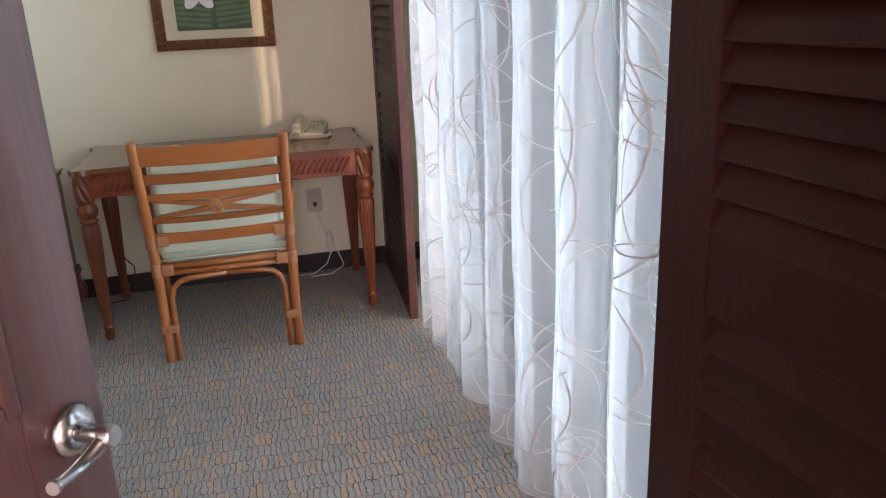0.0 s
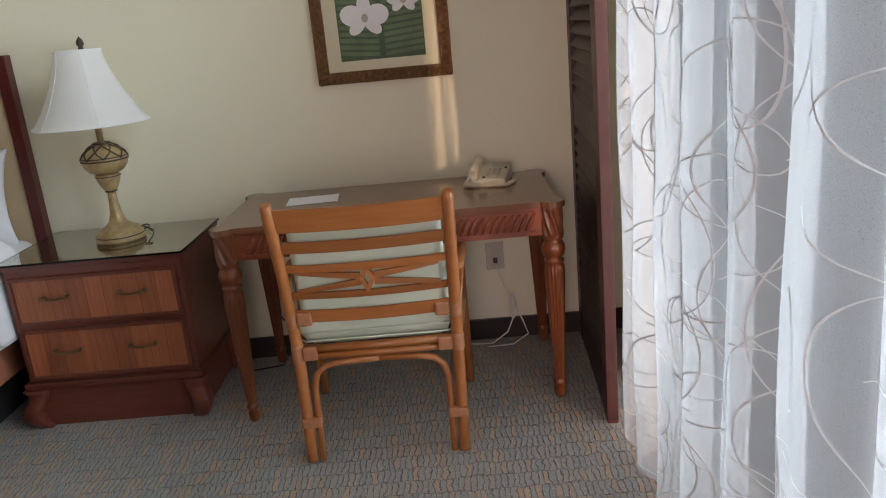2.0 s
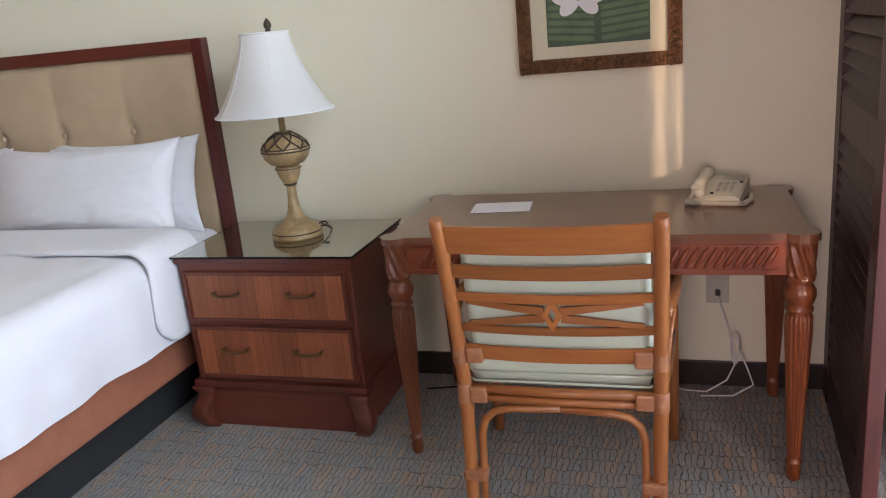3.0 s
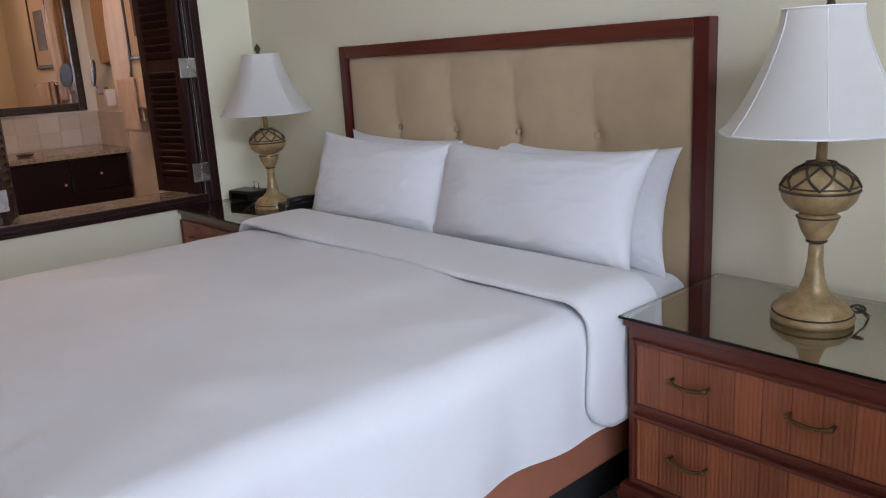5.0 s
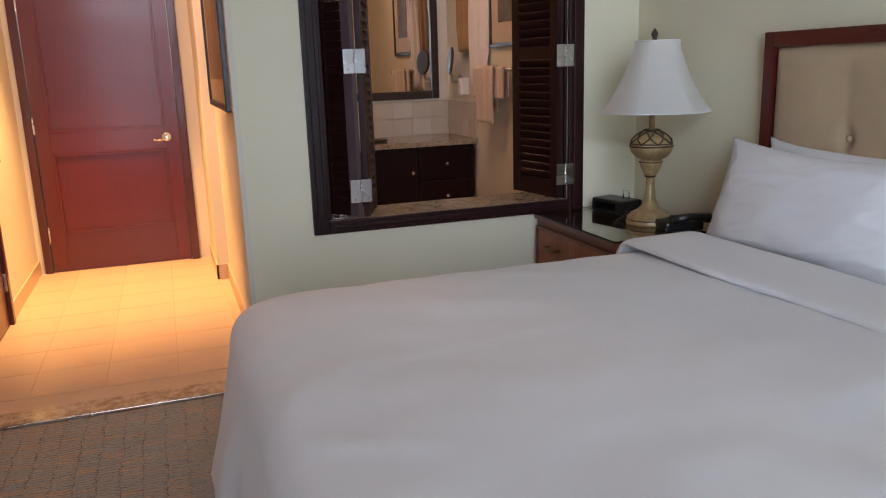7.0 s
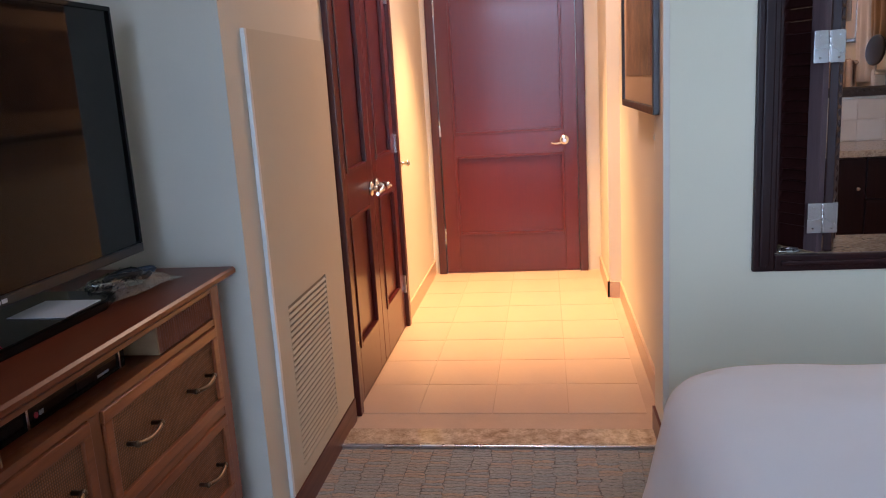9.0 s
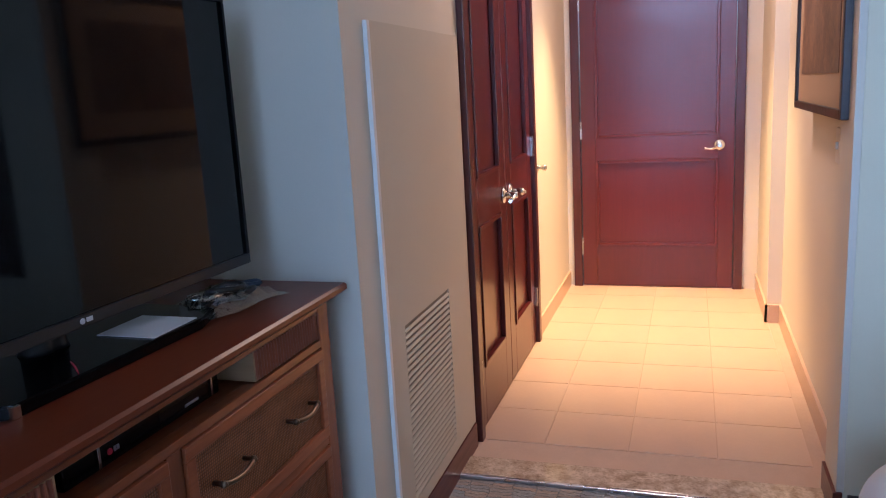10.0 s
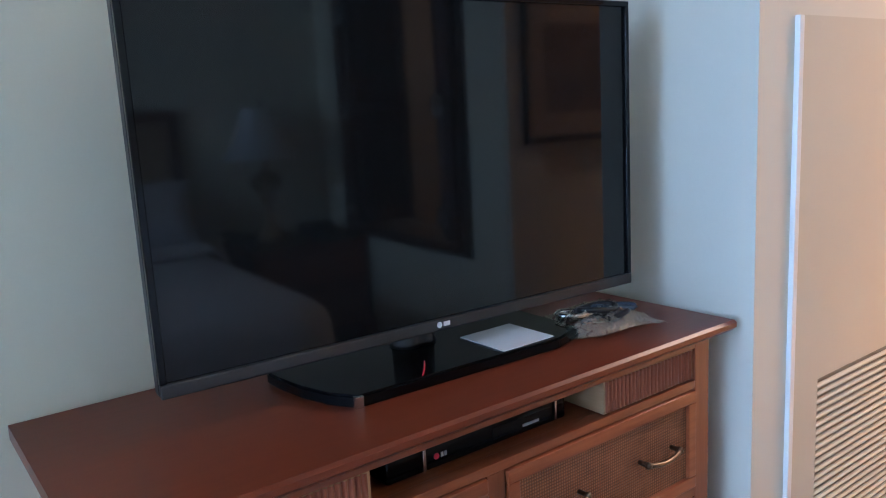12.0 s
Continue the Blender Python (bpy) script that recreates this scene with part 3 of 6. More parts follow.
# balcony sliding door
def sliding_door():
    d = thing("window_1", (0, 0, 0), "large sliding balcony glass door behind the curtain", "window")
    tagged(d, kind="structure")
    for y0, y1 in ((0.62, 0.68), (2.11, 2.17), (3.60, 3.66)):
        part("window_frame", bx(EAST + 0.03, EAST + 0.09, y0, y1, 0.0, 2.55), "alu", d)
    # unseen gap above 2.3 left open for the lamp over the curtain
    for z0, z1 in ((0.0, 0.06), (2.24, 2.3), (2.49, 2.55)):
        for y0, y1 in ((0.68, 2.11), (2.17, 3.60)):
            part("window_frame", bx(EAST + 0.035, EAST + 0.085, y0, y1, z0, z1), "alu", d)
    for y0, y1 in ((0.68, 2.11), (2.17, 3.60)):
        p = part("pane", bx(EAST + 0.056, EAST + 0.064, y0, y1, 0.06, 2.24, 0), "glass", d)
        p.visible_shadow = False


sliding_door()


# sheer curtain
def curtain_x(y):
    w = 0.27 * y + 0.02 * math.sin(5.1 * y)
    return 0.752 + (0.05 if y < 1.15 or y > 3.22 else 0.0) + 0.043 * math.sin(2 * math.pi * (y / 0.245 + 0.35 * math.sin(1.9 * y))) + 0.014 * math.sin(2 * math.pi * y / 0.093 + w)


def curtain_point(y, z):
    fall = 1 - 0.25 * z / 2.4
    return Vector((0.742 + (curtain_x(y) - 0.742) * fall + 0.004 * math.sin(7 * z + 9 * y), y + 0.052 * math.cos(2 * math.pi * (y / 0.245 + 0.35 * math.sin(1.9 * y))) * fall, z))


def sheer_curtain():
    c = thing("sheer_curtain", (0.742, 2.15, 0.015), "white sheer curtain with embroidered loops, drawn across the balcony door", "curtain")
    off = Vector((0.742, 2.15, 0.015))
    bm = bmesh.new()
    grid(bm, 420, 26, lambda u, v: curtain_point(0.55 + 2.80 * u, 0.03 + 2.17 * v) - off)
    part("cloth", bm, "sheer", c)
    rng = random.Random(5)
    bm = bmesh.new()

    def ribbon(pts, w, side=0.0016):
        last = None
        for i, (y, z) in enumerate(pts):
            a, b = pts[max(0, i - 1)], pts[min(len(pts) - 1, i + 1)]
            d = Vector((b[0] - a[0], b[1] - a[1]))
            d = d.normalized() if d.length else Vector((1, 0))
            n = Vector((-d.y, d.x)) * w
            pr = []
            face = curtain_point(y + 0.004, z) - curtain_point(y - 0.004, z)
            face = Vector((-face.y, face.x, 0)).normalized() * side
            for s in (1, -1):
                pr.append(bm.verts.new(curtain_point(y + n.x * s, z + n.y * s) - off + face))
            if last:
                bm.faces.new((last[0], last[1], pr[1], pr[0]))
            last = pr

    for k in range(270):
        y, z = rng.uniform(0.65, 3.2), rng.uniform(0.1, 2.1)
        a, b = rng.uniform(0.05, 0.095), rng.uniform(0.11, 0.20)
        lean, turns = rng.uniform(-0.35, 0.35), rng.uniform(0.75, 1.25)
        ph = rng.uniform(0, 6.3)
        pts = []
        for i in range(41):
            th = ph + 2 * math.pi * turns * i / 40
            py, pz = a * math.cos(th), b * math.sin(th)
            py, pz = y + py * math.cos(lean) - pz * math.sin(lean) * 0.6, z + py * math.sin(lean) + pz
            pts.append((min(3.25, max(0.57, py)), min(2.18, max(0.05, pz))))
        w = rng.choice((0.0011, 0.0014, 0.0017))
        ribbon(pts, w)
        ribbon(pts, w, -0.0016)
    for k in range(70):
        y, z = rng.uniform(0.7, 3.0), rng.uniform(0.1, 2.2)
        s, r = rng.uniform(-0.4, 0.4), rng.uniform(-0.25, 0.25)
        bend = rng.uniform(-0.1, 0.1)
        pts = [(min(3.25, max(0.57, y + s * i / 24)), min(2.18, max(0.05, z + r * i / 24 + bend * math.sin(math.pi * i / 24)))) for i in range(25)]
        w = rng.choice((0.0009, 0.0012))
        ribbon(pts, w)
        ribbon(pts, w, -0.0016)
    e = part("embroidery", bm, "thread", c)
    tagged(e, kind="stuff")
    bm = bmesh.new()
    tube(bm, [curtain_point(0.55 + 2.80 * i / 400, 0.03) - off for i in range(401)], 0.004, 5)
    part("hem", bm, "thread", c)


sheer_curtain()


# the open entrance door of the bedroom
def panel_door(d, w, h, th, mat, panels, stile):
    """Door leaf: x from the hinge, y through it; panels as (z0, z1)."""
    part("stile", bx(0, stile, -th / 2, th / 2, 0.008, h), mat, d)
    part("stile", bx(w - stile, w, -th / 2, th / 2, 0.008, h), mat, d)
    zs = [0.008] + [z for p in panels for z in p] + [h]
    for a, b in zip(zs[::2], zs[1::2]):
        part("rail", bx(stile, w - stile, -th / 2, th / 2, a, b, 0.002), mat, d)
    for a, b in panels:
        bm = bx(stile, w - stile, -th / 2 + 0.015, th / 2 - 0.015, a, b, 0)
        for s in (-1, 1):
            y0, y1 = s * (th / 2 - 0.015), s * (th / 2 + 0.006)
            for x0, x1, z0, z1 in ((stile, stile + 0.018, a, b), (w - stile - 0.018, w - stile, a, b), (stile + 0.018, w - stile - 0.018, a, a + 0.018), (stile + 0.018, w - stile - 0.018, b - 0.018, b)):
                box(bm, x0, x1, min(y0, y1), max(y0, y1), z0, z1, 0.004)
        part("panel", bm, mat, d)


def lever(parent, at, out, back, mat="nickel", name="door_handle", size=1.0):
    """Rose, neck and curved lever. out: +1 or -1 along y; back: +1 or -1 along x."""
    x, y, z = at
    bm = bmesh.new()
    lathe(bm, [(0.031, 0), (0.034, 0.004), (0.033, 0.010), (0.024, 0.016), (0.015, 0.018)], seg=24)
    lathe(bm, [(0.0125, 0.015), (0.0125, 0.045), (0.014, 0.047), (0.014, 0.064), (0.011, 0.068)], seg=20)
    bmesh.ops.transform(bm, matrix=Matrix.Translation((x, y, z)) @ Matrix.Rotation(radians(-90 * out), 4, "X"), verts=bm.verts)
    pts, rs = [], []
    for i in range(13):
        u = i / 12
        pts.append((x + back * (0.004 + 0.088 * u), y + out * (0.055 - 0.008 * math.sin(3.0 * u)), z - 0.002 - 0.016 * math.sin(math.pi * u) - 0.012 * u ** 3))
        rs.append(0.0100 - 0.0040 * u + (0.0025 if i > 10 else 0))
    tube(bm, pts, rs, 10)
    bmesh.ops.transform(bm, matrix=Matrix.Translation(at) @ Matrix.Scale(size, 4) @ Matrix.Translation(-Vector(at)), verts=bm.verts)
    return part(name, bm, mat, parent, "satin metal lever handle")


d1 = thing("door_1", (-0.592, 0.235, 0), "open brown panelled wooden door with a nickel lever", "door", turn=59.0)
tagged(d1, kind="structure")
panel_door(d1, 0.86, 2.04, 0.042, "door", [(0.24, 0.80), (0.995, 1.92)], 0.105)
lever(d1, (0.81, -0.021, 0.945), -1, -1, size=0.84)
lever(d1, (0.81, 0.021, 0.945), 1, -1, size=0.84)
bm = bx(-0.585, -0.555, 0.045, 0.195, 0, 2.08, 0.002)
box(bm, 0.39, 0.42, 0.045, 0.195, 0, 2.08, 0.002)
box(bm, -0.555, 0.39, 0.045, 0.195, 2.05, 2.08, 0.002)
setting("door_frame", bm, "door", "brown wooden door frame", "door frame")

# entry door and closet doors
e1 = thing("door_2", (-6.945, 1.195, 0.004), "closed glossy red-brown mahogany entry door", "door", turn=90.0)
tagged(e1, kind="structure")
panel_door(e1, 0.92, 2.045, 0.044, "mahog", [(0.275, 0.825), (0.97, 1.90)], 0.09)
lever(e1, (0.835, -0.022, 0.905), -1, -1, "chrome")
for z in (0.27, 1.02, 1.80):
    part("hinge", bx(-0.012, 0.006, -0.034, -0.020, z - 0.055, z + 0.055, 0.002), "nickel", e1)
bm = bx(-6.96, -6.905, 1.138, 1.190, 0.004, 2.11, 0.004)
box(bm, -6.96, -6.905, 2.118, 2.172, 0.004, 2.11, 0.004)
box(bm, -6.96, -6.905, 1.190, 2.118, 2.055, 2.11, 0.004)
setting("trim_entry", bm, "mahog_trim", "dark red wooden door trim", "trim")

for i, (x, turn, hx) in enumerate(((-4.585, 180.0, 0.505), (-5.715, 0.0, 0.505))):
    c = thing(f"door_{3 + i}", (x, 1.085, 0.006), "closed red-brown panelled closet door leaf", "door", "closet doors", turn)
    tagged(c, kind="structure")
    panel_door(c, 0.562, 2.03, 0.04, "mahog", [(0.24, 0.80), (0.98, 1.90)], 0.10)
    lever(c, (hx, 0.02 if turn == 0 else -0.02, 0.865), 1 if turn == 0 else -1, -1, "chrome")
    for z in (0.25, 1.02, 1.78):
        s = 1 if turn == 0 else -1
        part("hinge", bx(-0.014, 0.012, min(s * 0.02, s * 0.036), max(s * 0.02, s * 0.036), z - 0.05, z + 0.05, 0.002), "nickel", c)
bm = bx(-4.58, -4.535, 1.075, 1.125, 0.004, 2.09, 0.004)
box(bm, -5.775, -5.725, 1.075, 1.125, 0.004, 2.09, 0.004)
box(bm, -5.725, -4.58, 1.075, 1.125, 2.042, 2.09, 0.004)
setting("trim_closet", bm, "mahog_trim", "dark red wooden closet trim", "trim")
bm = bmesh.new()
lathe(bm, [(0.02, 0), (0.02, 0.006), (0.009, 0.012), (0.009, 0.03), (0.016, 0.034), (0.016, 0.045), (0.01, 0.05)], seg=16)
bmesh.ops.transform(bm, matrix=Matrix.Rotation(radians(-90), 4, "X"), verts=bm.verts)
whole("door_stop", bm, "nickel", "small round metal wall knob", "knob", at=(-5.90, 1.10, 0.90))


# air panel with its grille
def air_panel():
    p = thing("air_panel", (-4.05, 1.10, 0.1), "flush painted access panel with a slatted air grille", "vent panel")
    tagged(p, kind="structure")
    # white strip paints the light caught by the panel's left edge
    part("edge_strip", bx(0.315, 0.333, 0.0, 0.012, 0.004, 1.395, 0.002), "strip", p, "lit left edge of the panel as a white strip")
    # sheet behind the slats, coloured as the shade in the slots
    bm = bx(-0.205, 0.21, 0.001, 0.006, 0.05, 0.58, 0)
    part("grille_shade_back", bm, "vent", p)
    bm = bx(-0.445, -0.205, 0, 0.011, 0.004, 1.395, 0.001)
    box(bm, 0.21, 0.315, 0, 0.011, 0.004, 1.395)
    box(bm, -0.205, 0.21, 0, 0.011, 0.58, 1.395)
    box(bm, -0.205, 0.21, 0, 0.011, 0.004, 0.05)
    part("panel_board", bm, "panel", p)
    me = slat_mesh("grille_slat", 0.415, 0.012, 0.008, radians(-35), "panel")
    for i in range(27):
        ob = part("grille_slat", me, "panel", p)
        ob.location = (-0.205, 0.007, 0.06 + i * 0.0193)


air_panel()


# bathroom opening: frame, sill and folding shutters
def bath_window():
    w = thing("window_2", (WEST, 3.19, 0.0), "dark moulded window frame with opened louvered shutters to the bathroom", "window")
    tagged(w, kind="structure")
    ya, yb, za, zb = -0.563, 0.554, 0.715, 2.04
    for y0, y1, z0, z1 in ((ya - 0.068, ya, za - 0.055, zb + 0.06), (yb, yb + 0.075, za - 0.055, zb + 0.06), (ya, yb, za - 0.055, za), (ya, yb, zb, zb + 0.06)):
        bm = bx(0, 0.022, y0, y1, z0, z1, 0.005)
        box(bm, 0.02, 0.034, y0 + 0.018, y1 - 0.018, z0 + 0.018, z1 - 0.018, 0.005)
        part("window_frame", bm, "shutter", w)
    bm = bx(-0.2, 0.0, ya - 0.002, ya + 0.012, za, zb, 0.002)
    box(bm, -0.2, 0.0, yb - 0.012, yb + 0.002, za, zb, 0.002)
    box(bm, -0.2, 0.0, ya, yb, zb - 0.01, zb + 0.01, 0.002)
    part("jamb", bm, "shutter", w)
    bm = bx(-0.03, -0.005, ya + 0.02, ya + 0.085, 0.716, 0.722, 0.002)
    tube(bm, [(-0.02, ya + 0.03, 0.724), (-0.012, ya + 0.055, 0.730), (-0.02, ya + 0.08, 0.724)], 0.004, 8)
    part("latch", bm, "nickel", w, "small metal latch")
    part("window_sill", bx(-0.26, 0.002, ya, yb, 0.685, 0.716, 0.003), "granite", w, "granite sill")


bath_window()


def bath_shutter(at, turn, width, edge=None):
    s = thing("folding_shutter", at, "dark louvered folding shutter with nickel hinges, standing open", "shutter", "bathroom shutters", turn)
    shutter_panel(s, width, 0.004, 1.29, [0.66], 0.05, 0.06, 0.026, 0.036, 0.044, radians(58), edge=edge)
    return s


Z = 0.716
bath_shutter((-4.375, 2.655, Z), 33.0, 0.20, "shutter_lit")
bath_shutter((-4.215, 2.79, Z), 158.0, 0.26)
bath_shutter((-4.225, 3.705, Z), 191.0, 0.34)
bath_shutter((-4.375, 3.735, Z), -8.0, 0.15)


def butt_hinge(at, turn):
    h = thing("butt_hinge", at, "square nickel butt hinge joining two shutter leaves", "hinge", "shutter hinges", turn)
    for s in (-1, 1):
        lf = part("leaf", bx(min(s * 0.004, s * 0.045), max(s * 0.004, s * 0.045), -0.002, 0.002, -0.048, 0.048, 0.0008), "nickel", h)
        for z in (-0.033, 0.033):
            bm = bmesh.new()
            lathe(bm, [(0.004, -0.001), (0.004, 0.0012), (0.002, 0.002)], seg=8)
            bmesh.ops.transform(bm, matrix=Matrix.Translation((s * 0.028, -0.002, z)) @ Matrix.Rotation(radians(90), 4, "X"), verts=bm.verts)
            part("screw", bm, "chrome", lf)
    bm = bmesh.new()
    for k in range(5):
        lathe(bm, [(0.0045, -0.047 + k * 0.019), (0.005, -0.046 + k * 0.019), (0.005, -0.030 + k * 0.019), (0.0045, -0.029 + k * 0.019)], seg=10)
    part("knuckle", bm, "nickel", h)


for z in (0.833, 1.36, 1.88):
    butt_hinge((-4.192, 2.765, z), 90.0)
    butt_hinge((-4.192, 3.722, z), 90.0)


# bed
BX, BW = -2.445, 0.905


def drape_sheet(bm, w, y_head, y_foot, top, r, drop_side, drop_foot, nu, nv, seed, rough=0.006, plan=0.0, flare=0.05):
    """Cloth that lies on a block and hangs over its sides and foot."""
    def fn(u, v):
        a = (u * 2 - 1) * (w + drop_side)
        b = y_foot - drop_foot + (y_head - y_foot + drop_foot) * v
        k = r + plan
        cx, cy = max(-w + k, min(w - k, a)), max(y_foot + k, b)
        dx, dy = a - cx, b - cy
        if dx and dy:
            rx, ry, far = drop_side + k, drop_foot + k, math.hypot(dx, dy)
            nx, ny = dx / far, dy / far
            grow = max(abs(dx) / rx, abs(dy) / ry) * (1 + 0.35 * abs(nx * ny)) / math.hypot(nx / rx, ny / ry) / far
            dx, dy = dx * grow, dy * grow
        d = max(0.0, math.hypot(dx, dy) - plan)
        far = math.hypot(dx, dy)
        nz = noise.noise(Vector((a * 2.3, b * 2.3, seed))) * rough + noise.noise(Vector((a * 7, b * 6, seed + 4))) * rough * 0.45 + 0.004 * max(0, 1 - 6 * abs(noise.noise(Vector((a * 2.1 + b, b * 1.3 - a * 0.6, seed + 9)))))
        if d < 1e-6:
            edge = min(w - abs(a), b - y_foot)
            return Vector((BX + a, b, top + nz - 0.016 * math.exp(-max(0, edge - r) * 7)))
        nx, ny = dx / far, dy / far
        q = r * math.pi / 2
        if d < q:
            h, z = r * math.sin(d / r), r * (1 - math.cos(d / r))
        else:
            h, z = r + (0.03 + (flare - 0.03) * ny * ny) * (d - q), r + (d - q)
        hang = max(0.0, min(1.0, (d - 0.5 * q) / 0.3))
        along = cy * 1.0 if abs(nx) > abs(ny) else cx
        ang = math.atan2(ny, nx)
        fold = hang * (0.011 * math.sin(along * 11 + ang * 5 + 1.3) + 0.006 * math.sin(along * 23 + ang * 9)) + 0.8 * nz * hang
        h += plan
        return Vector((BX + cx + nx * (h + fold), cy + ny * (h + fold), top - 0.016 - z + nz * (1 - hang)))
    return grid(bm, nu, nv, fn)


def bed():
    b = thing("bed", (0, 0, 0), "large bed made up with smooth white linen", "bed")
    part("divan", bx(BX - 0.77, BX + 0.77, 2.25, 4.0, 0, 0.20, 0.01), "box", b, "black divan base")
    part("rail", bx(BX + 0.77, BX + 0.86, 2.20, 4.04, 0.19, 0.37, 0.015), "rail", b, "tan side rail")
    part("rail", bx(BX - 0.86, BX - 0.77, 2.20, 4.04, 0.19, 0.37, 0.015), "rail", b, "tan side rail")
    part("rail", bx(BX - 0.77, BX + 0.77, 2.18, 2.25, 0.19, 0.37, 0.015), "rail", b, "tan foot rail")
    bm = bx(BX - 0.84, BX + 0.84, 2.24, 4.03, 0.37, 0.655, 0.05)
    part("mattress", bm, "linen", b)
    return b


bed()


def headboard():
    h = thing("headboard", (BX, NORTH - 0.002, 0.0), "tan buttoned fabric headboard in a dark red wooden frame", "headboard")
    w, t, d = 0.905, 1.41, 0.052
    for x0, x1 in ((-w, -w + 0.046), (w - 0.046, w)):
        part("frame_post", bx(x0, x1, -d, 0, 0, t, 0.004), "mahog", h)
    part("frame_top", bx(-w + 0.046, w - 0.046, -d, 0, t - 0.052, t, 0.004), "mahog_x", h)
    btn = [-0.52, -0.175, 0.155, 0.505]

    def fn(u, v):
        x, z = -w + 0.046 + (2 * w - 0.092) * u, 0.25 + (t - 0.052 - 0.25) * v
        e = min(u, 1 - u) * (2 * w - 0.092)
        e2 = min(e, (1 - v) * 1.108)
        y = -0.052 + 0.026 * math.exp(-e2 * 50)
        for bxn in btn:
            y += 0.026 * math.exp(-((x - bxn) ** 2 + (z - 1.063) ** 2) / 0.0011)
            y += 0.007 * math.exp(-((x - bxn) / 0.018) ** 2) * (math.exp(-max(0, z - 1.063) * 6) if z > 1.063 else 1.0)
        for xs in (-0.69, -0.35, -0.01, 0.33, 0.69):
            y -= 0.010 * math.exp(-((x - xs) / 0.11) ** 2)
        return Vector((x, y + 0.0018 * noise.noise(Vector((x * 6, z * 4, 2))), z))
    bm = bmesh.new()
    grid(bm, 150, 60, fn)
    part("upholstery", bm, "headcloth", h, "tan fabric panel")
    for xb in btn:
        bm = bmesh.new()
        lathe(bm, [(0.012, -0.002), (0.012, 0.003), (0.009, 0.007), (0.003, 0.009)], seg=14)
        bmesh.ops.transform(bm, matrix=Matrix.Translation((xb, -0.033, 1.063)) @ Matrix.Rotation(radians(90), 4, "X"), verts=bm.verts)
        part("button", bm, "headcloth", h)


headboard()
bm = bmesh.new()
drape_sheet(bm, BW + 0.008, 3.78, 2.125, 0.704, 0.095, 0.29, 0.42, 180, 130, 3.0, 0.013, 0.10, 0.24)
duvet = thing("duvet", (0, 0, 0), "smooth white duvet hanging over the bed, its edge turned down", "duvet")
part("cover", bm, "linen", duvet)
bm = bmesh.new()
drape_sheet(bm, BW - 0.03, 4.02, 3.3, 0.672, 0.07, 0.18, 0.0, 90, 40, 8.0, 0.003)
whole("bed_sheet", bm, "linen", "white fitted sheet at the head of the bed", "sheet")


def fold_band():
    """The turned-down edge of the duvet: a soft flat roll across the bed and down both sides."""
    bm = bmesh.new()
    w, r, drop = BW + 0.020, 0.085, 0.31
    n, k = 120, 18

    def across(u):
        a = (u * 2 - 1) * (w + drop)
        cx = max(-w + r, min(w - r, a))
        d = abs(a - cx)
        s = math.copysign(1, a)
        q = r * math.pi / 2
        if d < q:
            return BX + cx + s * r * math.sin(d / r), 0.716 - r * (1 - math.cos(d / r)), s * math.sin(d / r), math.cos(d / r)
        return BX + cx + s * (r + 0.04 * (d - q)), 0.716 - r - (d - q), s, 0.0
    rings = []
    for i in range(n + 1):
        u = i / n
        x, z, nx, nz = across(u)
        wob = 0.012 * math.sin(5 * u * 3.1) + 0.014 * noise.noise(Vector((u * 9, 1, 0)))
        end = max(0.0, (abs(2 * u - 1) - 0.90) / 0.10)
        y0, y1 = 3.475 + wob - 0.05 * abs(2 * u - 1) ** 6 + 0.10 * end ** 3, 3.78 - 0.07 * end ** 3
        ring = []
        for j in range(k):
            th = 2 * math.pi * j / k
            sy = math.copysign(abs(math.cos(th)) ** 0.35, math.cos(th))
            st = math.copysign(abs(math.sin(th)) ** 0.8, math.sin(th))
            h = 0.017 * st * (1 + 0.35 * noise.noise(Vector((u * 8, th, 5))))
            ring.append(bm.verts.new((x + nx * h, (y0 + y1) / 2 + sy * (y1 - y0) / 2, z + nz * h)))
        rings.append(ring)
    for a, b in zip(rings, rings[1:]):
        for j in range(k):
            bm.faces.new((a[j], a[(j + 1) % k], b[(j + 1) % k], b[j])).smooth = True
    bm.faces.new(rings[0][::-1]), bm.faces.new(rings[-1])
    part("turned_edge", bm, "linen", duvet, "turned-down white duvet edge")


fold_band()


